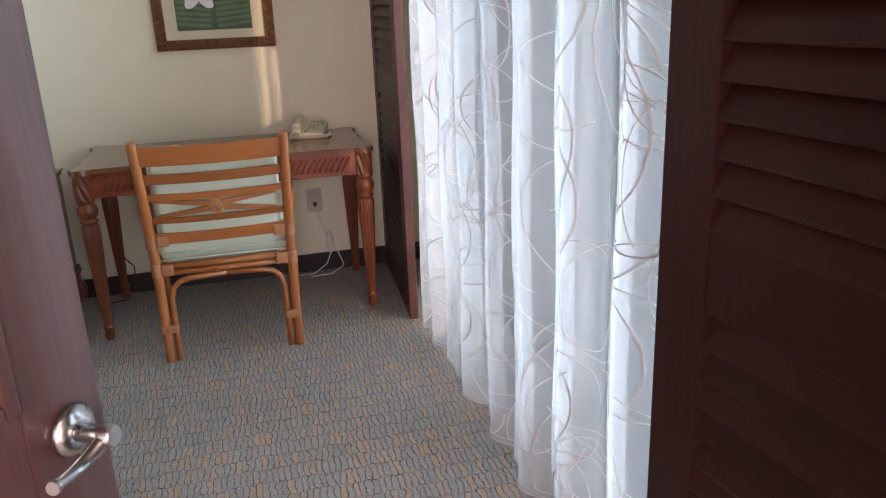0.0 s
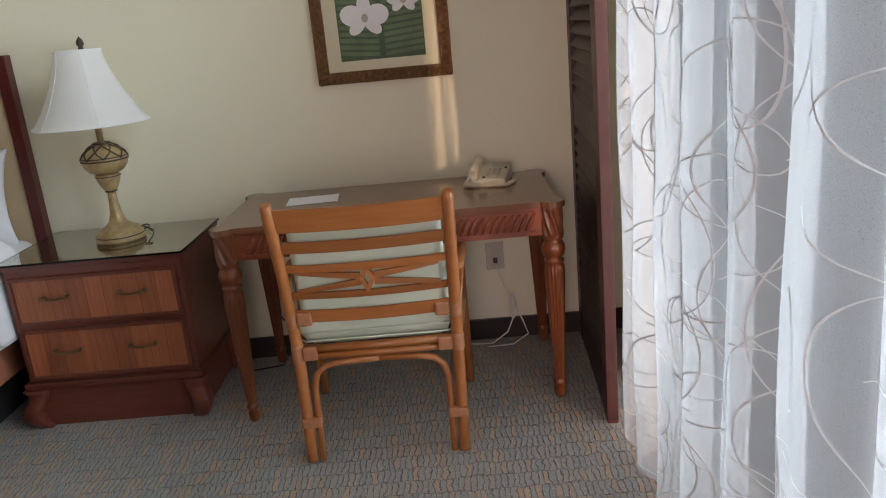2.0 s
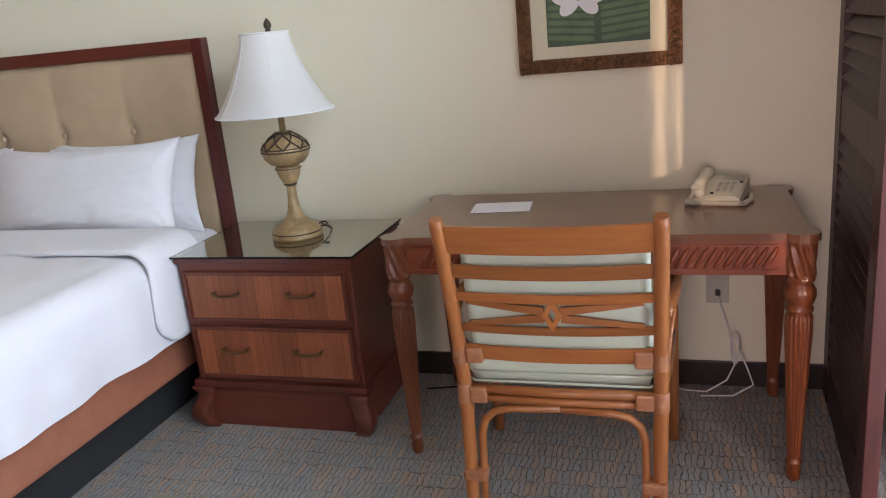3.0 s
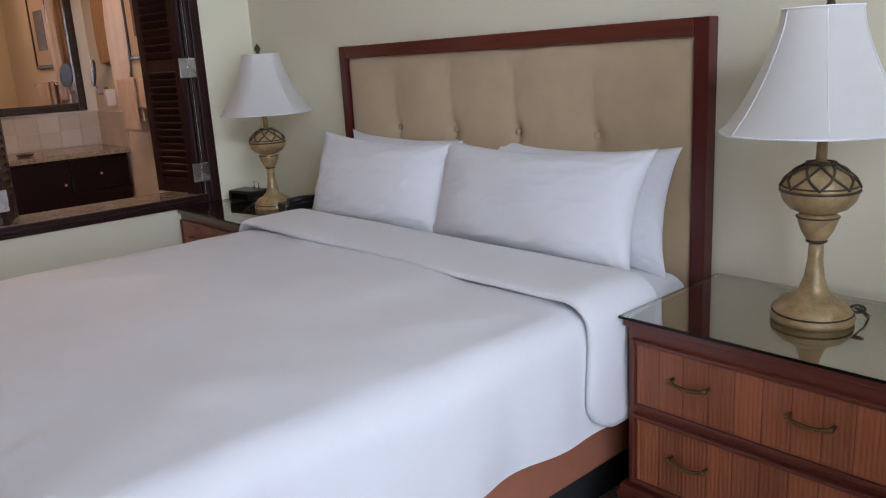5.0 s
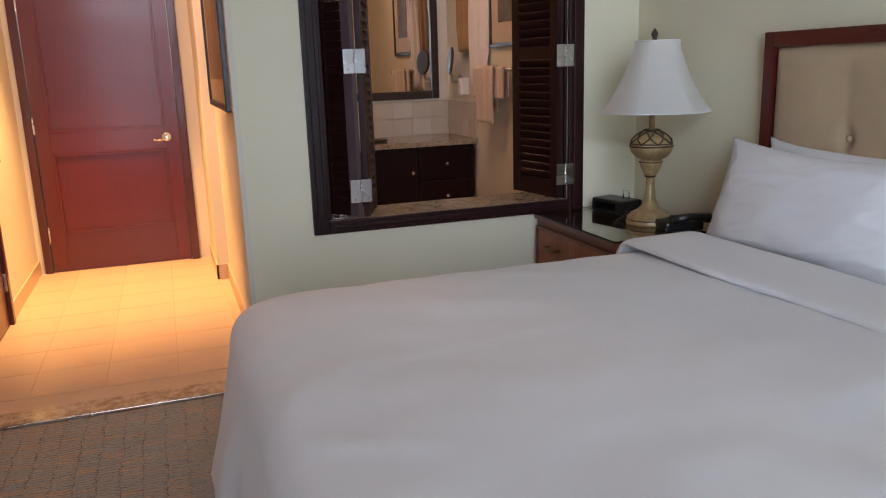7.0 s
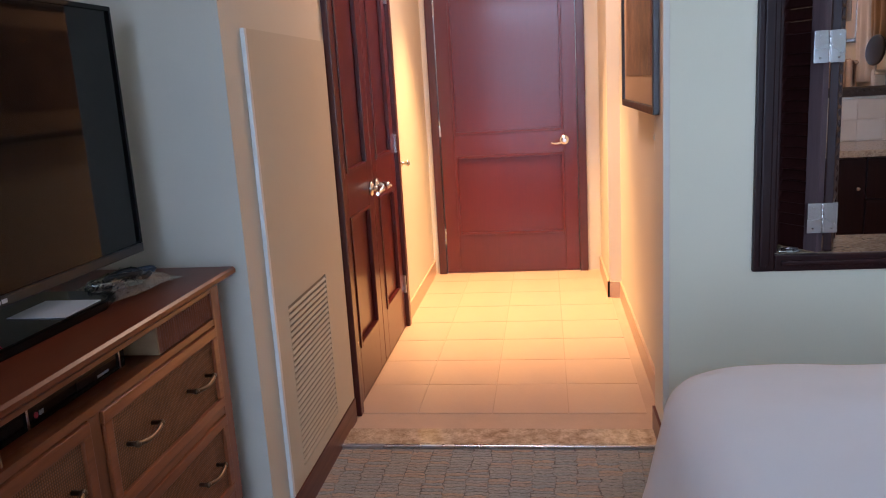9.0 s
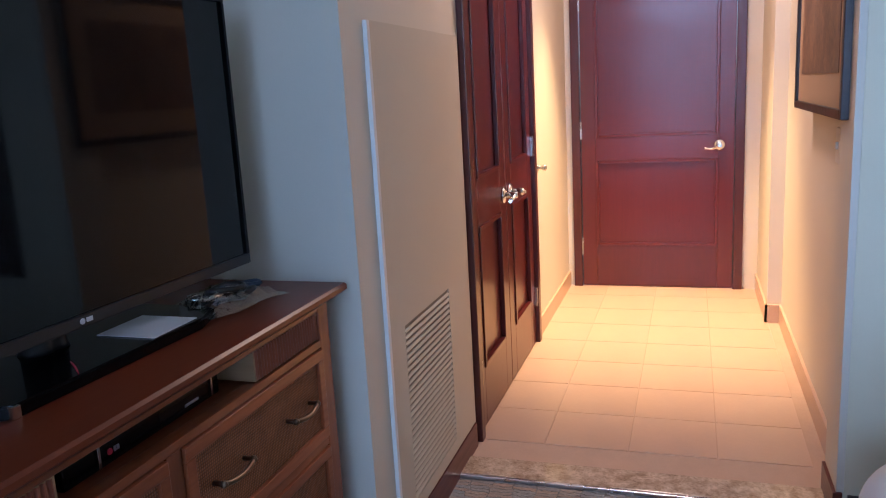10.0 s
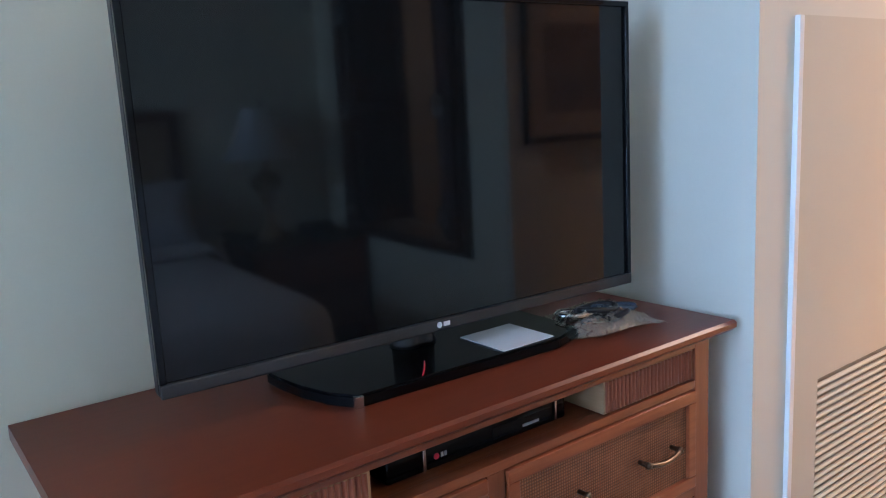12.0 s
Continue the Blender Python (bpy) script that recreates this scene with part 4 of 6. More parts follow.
def pillow(at, turn, lean, w, h, t, seed, label, roll=0.0):
    bm = bmesh.new()

    def fn(s):
        def g(u, v):
            a, c = u * 2 - 1, v * 2 - 1
            f = max(0, (1 - abs(a) ** 2.6)) ** 0.55 * max(0, (1 - abs(c) ** 2.4)) ** 0.55
            x = a * w / 2 * (1 - 0.10 * (1 - c * c) * abs(a) ** 3)
            z = c * h / 2 * (1 - 0.17 * (1 - a * a) * abs(c) ** 3)
            pinch = math.exp(-((abs(a) - 1) ** 2 + (abs(c) - 1) ** 2) * 8)
            wr = noise.noise(Vector((a * 3 + seed, c * 3, s))) * 0.009 + noise.noise(Vector((a * 2 + c * 5 + seed, c * 6 - a * 8, s + 3))) * 0.003
            rid = 1 - abs(noise.noise(Vector((a * 1.6 + c * 2.2, c * 2.5 - a * 2.1 + seed, 9 + s))))
            wr += 0.009 * max(0, rid - 0.80) / 0.20 * (0.4 + pinch)
            for k, (ca, cc) in enumerate(((-1, -1), (1, -1), (-1, 1), (1, 1))):
                da, dc = (a - ca) * w, (c - cc) * h
                far, ang = math.hypot(da, dc), math.atan2(dc * -cc, da * -ca)
                fan = abs(math.sin(ang * (4.5 + k * 0.6 + 0.3 * seed) + k + seed + 2.2 * noise.noise(Vector((a * 1.7, c * 1.7, seed + k)))))
                wr += 0.0150 * (0.6 - fan ** 0.5) * math.exp(-((far - 0.11) / 0.12) ** 2)
            return Vector((x, s * (t / 2 * f + wr * min(1, f * 1.3)), z + h / 2 - 0.015 * f * (c < -0.2)))
        return g
    for s in (-1, 1):
        grid(bm, 90, 60, fn(s))
    bmesh.ops.remove_doubles(bm, verts=bm.verts, dist=0.0006)
    ob = whole("pillow", bm, "linen", label, "pillow", "pillows")
    ob.matrix_world = pose(*at, lean, roll, turn)
    return ob


pillow((-2.87, 3.995, 0.650), 2, -11, 0.84, 0.405, 0.13, 1.0, "white pillow standing against the headboard")
pillow((-2.03, 3.995, 0.650), -3, -10, 0.84, 0.40, 0.13, 2.0, "white pillow standing against the headboard")
pillow((-2.93, 3.85, 0.655), 3, -18, 0.86, 0.405, 0.20, 3.0, "plump creased white pillow in front", 1.0)
pillow((-2.115, 3.85, 0.655), -3, -18, 0.97, 0.405, 0.20, 4.0, "plump creased white pillow in front", -1.0)


# nightstands
def pull_handle(parent, x, y, z, w, out=-1, mat="brass", name="pull"):
    bm = bmesh.new()
    pts = [(x - w / 2, y, z + 0.004), (x - w / 2, y + out * 0.022, z + 0.004)]
    pts += [(x - w / 2 + w * i / 10, y + out * (0.024 + 0.004 * math.sin(math.pi * i / 10)), z + 0.004 - 0.007 * math.sin(math.pi * i / 10)) for i in range(1, 10)]
    pts += [(x + w / 2, y + out * 0.022, z + 0.004), (x + w / 2, y, z + 0.004)]
    tube(bm, pts, 0.0052, 8)
    for s in (-1, 1):
        bmesh.ops.create_uvsphere(bm, u_segments=10, v_segments=8, radius=0.0075, matrix=Matrix.Translation((x + s * w / 2, y + out * 0.022, z + 0.004)))
    return part(name, bm, mat, parent, "aged brass pull")


def fluted(x0, x1, z0, z1, y, depth, pitch):
    """A board of rounded vertical ribs, facing -y."""
    bm = bmesh.new()
    n = int((x1 - x0) / pitch)
    xs = []
    for i in range(n):
        for k, h in ((0.08, 0.0), (0.3, 0.8), (0.5, 1.0), (0.7, 0.8), (0.92, 0.0)):
            xs.append((x0 + (i + k) * (x1 - x0) / n, h))
    lo = [bm.verts.new((x, y - depth * h, z0)) for x, h in xs]
    hi = [bm.verts.new((x, y - depth * h, z1)) for x, h in xs]
    for i in range(len(xs) - 1):
        bm.faces.new((lo[i], lo[i + 1], hi[i + 1], hi[i]))
    return bm


def nightstand(at):
    n = thing("nightstand", at, "two-drawer wooden nightstand with a glass top and striped drawer fronts", "nightstand", "nightstands")
    w, d = 0.345, 0.49
    bm = bx(-w + 0.012, w - 0.012, 0.008, d, 0.175, 0.655, 0.004)
    part("body", bm, "night_d", n)
    part("top", bx(-w + 0.002, w - 0.002, -0.002, d, 0.640, 0.660, 0.004), "night_d", n)
    part("ledge", bx(-w - 0.002, w + 0.002, -0.012, d, 0.165, 0.190, 0.006), "night_d", n)
    part("glass_top", bx(-w - 0.004, w + 0.004, -0.008, d, 0.6605, 0.668, 0.001), "tintglass", n, "thick glass sheet")
    bm = bmesh.new()
    for a, b, c, e in ((-w - 0.0065, w + 0.0065, -0.0105, -0.0082), (-w - 0.0065, -w - 0.0042, -0.0082, d), (w + 0.0042, w + 0.0065, -0.0082, d)):
        box(bm, a, b, c, e, 0.6606, 0.6672)
    part("glass_edge", bm, "gloss", n, "dark polished glass edge")
    part("plinth", bx(-w + 0.03, w - 0.03, 0.014, d - 0.02, 0.0, 0.165, 0.004), "night_d", n)
    for x in (-w + 0.030, w - 0.030):
        for y in (0.0, d - 0.065):
            bm = bmesh.new()
            s = math.copysign(1, x)
            curve = [(0.0, 0.010, 0.030), (0.012, 0.002, 0.030), (0.035, -0.012, 0.030), (0.065, -0.018, 0.031), (0.095, -0.010, 0.032), (0.120, 0.006, 0.033), (0.140, 0.010, 0.036), (0.165, 0.004, 0.042)]
            rows = []
            for z, inset, half in curve:
                cx, cy = x - s * inset, y + 0.03 + (inset * 1.3 - 0.022 if y < 0.1 else 0)
                rows.append([bm.verts.new((cx + a * half, cy + b * half, z)) for a, b in ((-0.85, -1), (0.85, -1), (1, -0.85), (1, 0.85), (0.85, 1), (-0.85, 1), (-1, 0.85), (-1, -0.85))])
            for lo, hi in zip(rows, rows[1:]):
                for k in range(8):
                    bm.faces.new((lo[k], lo[(k + 1) % 8], hi[(k + 1) % 8], hi[k])).smooth = True
            bm.faces.new(rows[0][::-1]), bm.faces.new(rows[-1])
            part("foot", bm, "night_d", n)
    for z0, z1 in ((0.205, 0.405), (0.425, 0.612)):
        dr = part("drawer", bx(-w + 0.03, w - 0.03, -0.002, 0.02, z0, z1, 0.003), "night_d", n)
        for k in range(9):
            xa = -w + 0.045 + k * (2 * w - 0.09) / 9
            part("veneer_strip", fluted(xa, xa + (2 * w - 0.09) / 9, z0 + 0.014, z1 - 0.014, -0.003, 0.0011, 0.0098), "night", dr, "straight-grained wooden veneer")
        bm = bmesh.new()
        for a, b, p, q in ((-w + 0.030, -w + 0.042, z0, z1), (w - 0.042, w - 0.030, z0, z1), (-w + 0.042, w - 0.042, z0, z0 + 0.012), (-w + 0.042, w - 0.042, z1 - 0.012, z1)):
            box(bm, a, b, -0.009, -0.001, p, q, 0.003)
        part("bead", bm, "night_d", dr)
        for x in (-0.145, 0.145):
            pull_handle(dr, x, -0.004, (z0 + z1) / 2 + 0.012, 0.095)
    return n


ns = nightstand((-1.152, 3.585, 0))
copy_thing(ns, pose(-3.868, 3.575, 0))


# table lamps
def table_lamp(at):
    p = thing("table_lamp", at, "unlit table lamp with a white bell shade and gilt urn base", "lamp", "bedside lamps")
    bm = bmesh.new()
    lathe(bm, [(0.093, 0.0), (0.096, 0.012), (0.089, 0.018), (0.092, 0.030), (0.080, 0.038), (0.076, 0.046), (0.053, 0.056), (0.034, 0.074), (0.0235, 0.105), (0.0175, 0.150), (0.0165, 0.196)], seg=40)
    part("base", bm, "lampbody", p, "gilt flared base")
    bm = bmesh.new()
    lathe(bm, [(0.019, 0.196), (0.026, 0.205), (0.036, 0.222), (0.044, 0.245), (0.046, 0.258), (0.039, 0.266)], seg=36)
    lathe(bm, [(0.039, 0.266), (0.064, 0.277), (0.080, 0.296), (0.0855, 0.314), (0.0845, 0.326), (0.075, 0.348), (0.053, 0.368), (0.030, 0.380), (0.016, 0.386)], seg=36)
    u = part("urn", bm, "lampbody", p, "crackled gilt urn")
    for r, z, k in ((0.086, 0.321, 0.0036), (0.083, 0.331, 0.0026), (0.047, 0.256, 0.0022), (0.0205, 0.197, 0.004), (0.091, 0.021, 0.0024)):
        bm = bmesh.new()
        tube(bm, [(r * math.cos(a * 0.2618), r * math.sin(a * 0.2618), z) for a in range(24)], k, 6, True)
        part("band", bm, "lampdark", u)
    bm = bmesh.new()
    pf = [(0.0845, 0.328), (0.0765, 0.347), (0.055, 0.368), (0.032, 0.381)]
    for s in (-1, 1):
        for k in range(8):
            pts = []
            for i in range(10):
                q = i / 9 * (len(pf) - 1)
                a, f = int(min(q, len(pf) - 2)), q - int(min(q, len(pf) - 2))
                r, z = pf[a][0] * (1 - f) + pf[a + 1][0] * f + 0.002, pf[a][1] * (1 - f) + pf[a + 1][1] * f
                th = k * math.pi / 4 + s * 0.42 * (i / 4.5 - 1)
                pts.append((r * math.cos(th), r * math.sin(th), z))
            tube(bm, pts, 0.0031, 6)
    tube(bm, [(0.031 * math.cos(a * 0.2618), 0.031 * math.sin(a * 0.2618), 0.384) for a in range(24)], 0.004, 6, True)
    part("netting", bm, "lampdark", u, "dark twisted netting")
    bm = bmesh.new()
    lathe(bm, [(0.012, 0.38), (0.012, 0.47), (0.018, 0.474), (0.018, 0.52), (0.006, 0.53), (0.004, 0.732)], seg=14)
    part("stem", bm, "lampbody", p)
    prof = [(0.217, 0.460), (0.203, 0.475), (0.175, 0.514), (0.150, 0.558), (0.126, 0.606), (0.106, 0.656), (0.093, 0.698), (0.087, 0.732)]
    ridge = lambda a, z: 1 - 0.035 * abs(math.sin(3 * a))
    bm = bmesh.new()
    rings = []
    for r, z in prof:
        rings.append([bm.verts.new((r * ridge(2 * math.pi * i / 72, z) * math.cos(2 * math.pi * i / 72), r * ridge(2 * math.pi * i / 72, z) * math.sin(2 * math.pi * i / 72), z)) for i in range(72)])
    for a, b in zip(rings, rings[1:]):
        for i in range(72):
            bm.faces.new((a[i], a[(i + 1) % 72], b[(i + 1) % 72], b[i])).smooth = True
    s = part("shade", bm, "shade", p, "white fabric bell shade")
    s.location.x = -0.018
    bm = bmesh.new()
    for k in range(6):
        tube(bm, [(r * math.cos(k * math.pi / 3) * 1.003, r * math.sin(k * math.pi / 3) * 1.003, z) for r, z in prof], 0.0012, 5)
    for r, z in (prof[0], prof[-1]):
        tube(bm, [(r * ridge(a * math.pi / 36, z) * math.cos(a * math.pi / 36), r * ridge(a * math.pi / 36, z) * math.sin(a * math.pi / 36), z) for a in range(72)], 0.003, 6, True)
    part("trim", bm, "shade_trim", s)
    bm = bmesh.new()
    lathe(bm, [(0.004, 0.730), (0.011, 0.736), (0.008, 0.744), (0.014, 0.754), (0.012, 0.766), (0.004, 0.778), (0.001, 0.782)], seg=14)
    part("finial", bm, "lampdark", p)
    bm = bmesh.new()
    tube(bm, [(0.093 + 0.016 * math.cos(a * 0.524), 0.03 + 0.01 * math.sin(a * 0.524), 0.036 + 0.006 * math.sin(a * 0.524)) for a in range(12)], 0.0028, 6, True)
    tube(bm, [(0.086, 0.035, 0.036), (0.100, 0.06, 0.016), (0.098, 0.09, 0.004), (0.06, 0.14, 0.003)], 0.0028, 6)
    part("cord", bm, "lampdark", p)
    return p


lp = table_lamp((-1.128, 3.845, 0.668))
copy_thing(lp, pose(-3.752, 3.875, 0.668, 0, 0, 186))


# writing desk
def leg_shape(bm, x, y):
    def twist(a, z):
        return 1 + (0.13 * math.sin(8 * a + 75 * z) if 0.63 < z < 0.728 else 0) + (0.20 * abs(math.cos(8 * a)) ** 0.7 - 0.14 if 0.075 < z < 0.525 else 0)
    prof = [(0.014, 0), (0.019, 0.006), (0.021, 0.035), (0.017, 0.050), (0.023, 0.056), (0.023, 0.064), (0.016, 0.070), (0.018, 0.08), (0.021, 0.15), (0.026, 0.27), (0.031, 0.38), (0.035, 0.47), (0.034, 0.515), (0.030, 0.526),
            (0.036, 0.532), (0.036, 0.540), (0.028, 0.546), (0.036, 0.556), (0.042, 0.574), (0.041, 0.592), (0.033, 0.606), (0.030, 0.614), (0.037, 0.620), (0.037, 0.629)]
    prof += [(0.035, 0.632 + 0.008 * i) for i in range(12)] + [(0.038, 0.729), (0.038, 0.735)]
    lathe(bm, prof, (x, y, 0), 112, twist)
    return bm


def writing_desk():
    d = thing("writing_desk", (-0.034, 3.77, 0), "red-brown wooden writing desk with rope carving and fluted legs", "desk")
    bm = bmesh.new()
    pts = []
    hw, hd = 0.605, 0.285
    for cx, cy, a0 in ((0.58, 0.265, -90), (0.58, -0.265, 180), (-0.58, -0.265, 90), (-0.58, 0.265, 0)):
        sx, sy = math.copysign(1, cx), math.copysign(1, cy)
        arc = [(cx + 0.047 * math.cos(radians(t)), cy + 0.047 * math.sin(radians(t))) for t in range(0, 360, 15)]
        arc = [p for p in arc if p[0] * sx > hw - 0.004 or p[1] * sy > hd - 0.004]
        arc.sort(key=lambda p: -math.atan2(p[1] - cy + 0, p[0] - cx) if not (sx < 0) else -((math.atan2(p[1] - cy, p[0] - cx)) % (2 * math.pi)))
        pts += arc
    prism(bm, pts[::-1], 0.735, 0.756, "z")
    part("top", bm, "desktop", d, "polished wooden top")
    for y0, y1 in ((-0.272, -0.250), (0.250, 0.272)):
        part("apron", bx(-0.55, 0.55, y0, y1, 0.632, 0.735, 0.002), "desk", d)
    for x0, x1 in ((-0.592, -0.570), (0.570, 0.592)):
        part("apron", bx(x0, x1, -0.235, 0.235, 0.632, 0.735, 0.002), "desk", d)
    for xa, xb in ((-0.52, -0.19), (-0.165, 0.165), (0.19, 0.52)):
        bm = bx(xa, xb, -0.276, -0.270, 0.645, 0.650, 0.001)
        box(bm, xa, xb, -0.276, -0.270, 0.716, 0.721, 0.001)
        n = int((xb - xa) / 0.026)
        for i in range(n):
            x = xa + 0.014 + i * (xb - xa - 0.05) / max(1, n - 1)
            tube(bm, [(x, -0.271, 0.653), (x + 0.014, -0.277, 0.674), (x + 0.026, -0.277, 0.694), (x + 0.036, -0.271, 0.713)], [0.004, 0.0075, 0.0075, 0.004], 6)
        part("rope_carving", bm, "desk", d, "carved diagonal rope panel")
    for x, y in ((0.58, -0.265), (-0.58, -0.265), (0.58, 0.265), (-0.58, 0.265)):
        part("leg", leg_shape(bmesh.new(), x, y), "desk_z", d, "turned fluted leg")


writing_desk()


# desk chair
def desk_chair():
    c = thing("desk_chair", (-0.082, 3.16, 0), "rattan and wood armchair with mint cushions at the desk", "chair")
    hw = 0.258

    def post(z):
        """Back post line: a slight rake below and above the seat."""
        return 0.02 + 0.05 * math.sin(min(1, z / 0.42) * math.pi / 2) - 0.10 * max(0, (z - 0.42) / 0.48) ** 1.3
    for s in (-1, 1):
        bm = bmesh.new()
        zs = [0.0, 0.1, 0.2, 0.3, 0.4, 0.5, 0.6, 0.7, 0.8, 0.88, 0.902]
        tube(bm, [(s * (hw + 0.016 * z / 0.9), post(z), z) for z in zs], [0.018, 0.019] + [0.0195] * 8 + [0.017], 14)
        part("back_post", bm, "chair_z", c)
        bm = bmesh.new()
        tube(bm, [(s * 0.292, 0.535, z) for z in (0, 0.2, 0.4, 0.56)] + [(s * 0.292, 0.52, 0.585)], 0.018, 12)
        part("front_leg", bm, "chair_z", c)
        bm = bmesh.new()
        tube(bm, [(s * 0.274, post(0.62) + 0.01, 0.625), (s * 0.29, 0.15, 0.622), (s * 0.302, 0.32, 0.608), (s * 0.302, 0.46, 0.592), (s * 0.296, 0.54, 0.57), (s * 0.292, 0.56, 0.54)], 0.0185, 12)
        part("arm", bm, "chair_z", c)
        for z, r in ((0.385, 0.014), (0.352, 0.012)):
            bm = bmesh.new()
            tube(bm, [(s * hw, post(z), z), (s * 0.28, 0.3, z), (s * 0.292, 0.535, z)], r, 10)
            part("side_rail", bm, "chair_z", c)
        for k in range(4):
            bm = bmesh.new()
            y = 0.12 + k * 0.12
            tube(bm, [(s * 0.274, y, 0.39), (s * 0.284, y + 0.03, 0.50), (s * 0.298, y + 0.04, 0.605)], 0.008, 8)
            part("side_spindle", bm, "chair_z", c)
        for z in (0.135,):
            bm = bmesh.new()
            box(bm, min(s * (hw + 0.022), s * (hw - 0.045)), max(s * (hw + 0.022), s * (hw - 0.045)), 0.022, 0.072, z - 0.018, z + 0.018, 0.008)
            part("binding", bm, "binding", c, "leather binding")
        for z in (0.375, 0.50):
            bm = bmesh.new()
            lathe(bm, [(0.0205, -0.03), (0.0222, -0.026), (0.0222, 0.026), (0.0205, 0.03)], seg=14)
            bmesh.ops.transform(bm, matrix=Matrix.Translation((s * (hw + 0.016 * z / 0.9), post(z), z)), verts=bm.verts)
            box(bm, min(s * (hw - 0.058), s * (hw - 0.01)), max(s * (hw - 0.058), s * (hw - 0.01)), post(z) - 0.021, post(z) + 0.021, z - 0.024, z + 0.024, 0.008)
            part("binding", bm, "binding", c, "leather binding")
        bm = bmesh.new()
        xi = hw - 0.034
        tube(bm, [(s * xi, post(0.0) + 0.004, 0), (s * xi, post(0.15) + 0.002, 0.15), (s * xi, post(0.26), 0.255), (s * (xi - 0.012), post(0.3), 0.297), (s * (xi - 0.04), post(0.32), 0.322), (s * (xi - 0.08), post(0.33), 0.332), (0, post(0.33), 0.338)], 0.0115, 10)
        part("arch", bm, "chair_z", c)
    for z, r in ((0.388, 0.014), (0.361, 0.012)):
        bm = bmesh.new()
        tube(bm, [(-hw, post(z), z), (0, post(z) - 0.006, z), (hw, post(z), z)], r, 10)
        part("seat_rail", bm, "chair", c)
    bm = bmesh.new()
    tube(bm, [(-0.292, 0.535, 0.385), (0.292, 0.535, 0.385)], 0.014, 10)
    part("seat_rail", bm, "chair", c)

    def slat(z0, z1, name="back_slat", th=0.011):
        bm = bmesh.new()
        vs = []
        for i in range(13):
            u = i / 12 * 2 - 1
            x = u * (hw - 0.004 + 0.016 * z0 / 0.9)
            zc0, zc1 = z0 - 0.004 * (1 - u * u), z1 - 0.004 * (1 - u * u)
            y0 = post(z0) - 0.016 * (1 - u * u)
            y1 = post(z1) - 0.016 * (1 - u * u)
            vs.append([bm.verts.new(p) for p in ((x, y0 - th / 2, zc0), (x, y1 - th / 2, zc1), (x, y1 + th / 2, zc1), (x, y0 + th / 2, zc0))])
        for a, b in zip(vs, vs[1:]):
            for k in range(4):
                bm.faces.new((a[k], a[(k + 1) % 4], b[(k + 1) % 4], b[k]))
        bm.faces.new(vs[0][::-1]), bm.faces.new(vs[-1])
        bmesh.ops.recalc_face_normals(bm, faces=bm.faces)
        bmesh.ops.bevel(bm, geom=[e for e in bm.edges if e.calc_face_angle(0) > 0.8], offset=0.0025, segments=2, affect="EDGES")
        part(name, bm, "chair", c)
    slat(0.808, 0.885, "crest_rail", 0.016)
    slat(0.735, 0.775)
    slat(0.667, 0.694)
    slat(0.572, 0.597)
    slat(0.488, 0.532)
    for s in (-1, 1):
        for zz in (-1, 1):
            bm = bmesh.new()
            za, zb = 0.632 + zz * 0.034, 0.632 + zz * 0.010
            pts = []
            for i in range(9):
                u = i / 8
                x = s * ((hw - 0.03) * (1 - u) + 0.022 * u)
                z = za * (1 - u) + zb * u
                pts.append((x, post(z) - 0.016 * (1 - (x / hw) ** 2), z))
            w = 0.0085
            vs = []
            for i, p in enumerate(pts):
                hgt = w * (0.7 + 0.6 * i / 8)
                vs.append([bm.verts.new((p[0], p[1] + a, p[2] + b)) for a, b in ((-0.006, -hgt), (-0.006, hgt), (0.006, hgt), (0.006, -hgt))])
            for a, b in zip(vs, vs[1:]):
                for k in range(4):
                    bm.faces.new((a[k], a[(k + 1) % 4], b[(k + 1) % 4], b[k]))
            bm.faces.new(vs[0][::-1]), bm.faces.new(vs[-1])
            part("fretwork", bm, "chair", c)
    bm = bmesh.new()
    yy = post(0.632) - 0.017
    outer, inner = [(0, 0.046), (0.027, 0), (0, -0.046), (-0.027, 0)], [(0, 0.020), (0.011, 0), (0, -0.020), (-0.011, 0)]
    rows = [[bm.verts.new((x, yy + dy, 0.632 + z)) for x, z in sh] for sh, dy in ((outer, -0.008), (inner, -0.008), (inner, 0.008), (outer, 0.008))]
    for a, b in zip(rows, rows[1:] + rows[:1]):
        for k in range(4):
            bm.faces.new((a[k], a[(k + 1) % 4], b[(k + 1) % 4], b[k]))
    part("diamond", bm, "chair", c)

    def cushion(w, h, t, edge):
        bm = bmesh.new()
        for s in (-1, 1):
            def g(u, v, s=s):
                a, b = u * 2 - 1, v * 2 - 1
                f = max(0, 1 - abs(a) ** 8) ** 0.35 * max(0, 1 - abs(b) ** 8) ** 0.35
                return Vector((a * w / 2, b * h / 2, s * (t * 0.36 * min(1, f * 1.4) + t * 0.14 * f + 0.003 * noise.noise(Vector((a * 3, b * 3, s))))))
            grid(bm, 28, 28, g)
        bmesh.ops.remove_doubles(bm, verts=bm.verts, dist=0.0005)
        return bm
    sc = cushion(0.505, 0.50, 0.130, 1)
    bmesh.ops.transform(sc, matrix=Matrix.Translation((0, 0.325, 0.455)), verts=sc.verts)
    k = part("seat_cushion", sc, "mint", c, "mint green seat cushion")
    bm = bmesh.new()
    for z in (0.412, 0.440, 0.498):
        tube(bm, [(-0.25, 0.09, z), (-0.235, 0.072, z), (0.235, 0.072, z), (0.25, 0.09, z)], 0.0035, 6)
    part("piping", bm, "mint", k)
    bc = cushion(0.49, 0.37, 0.10, 1)
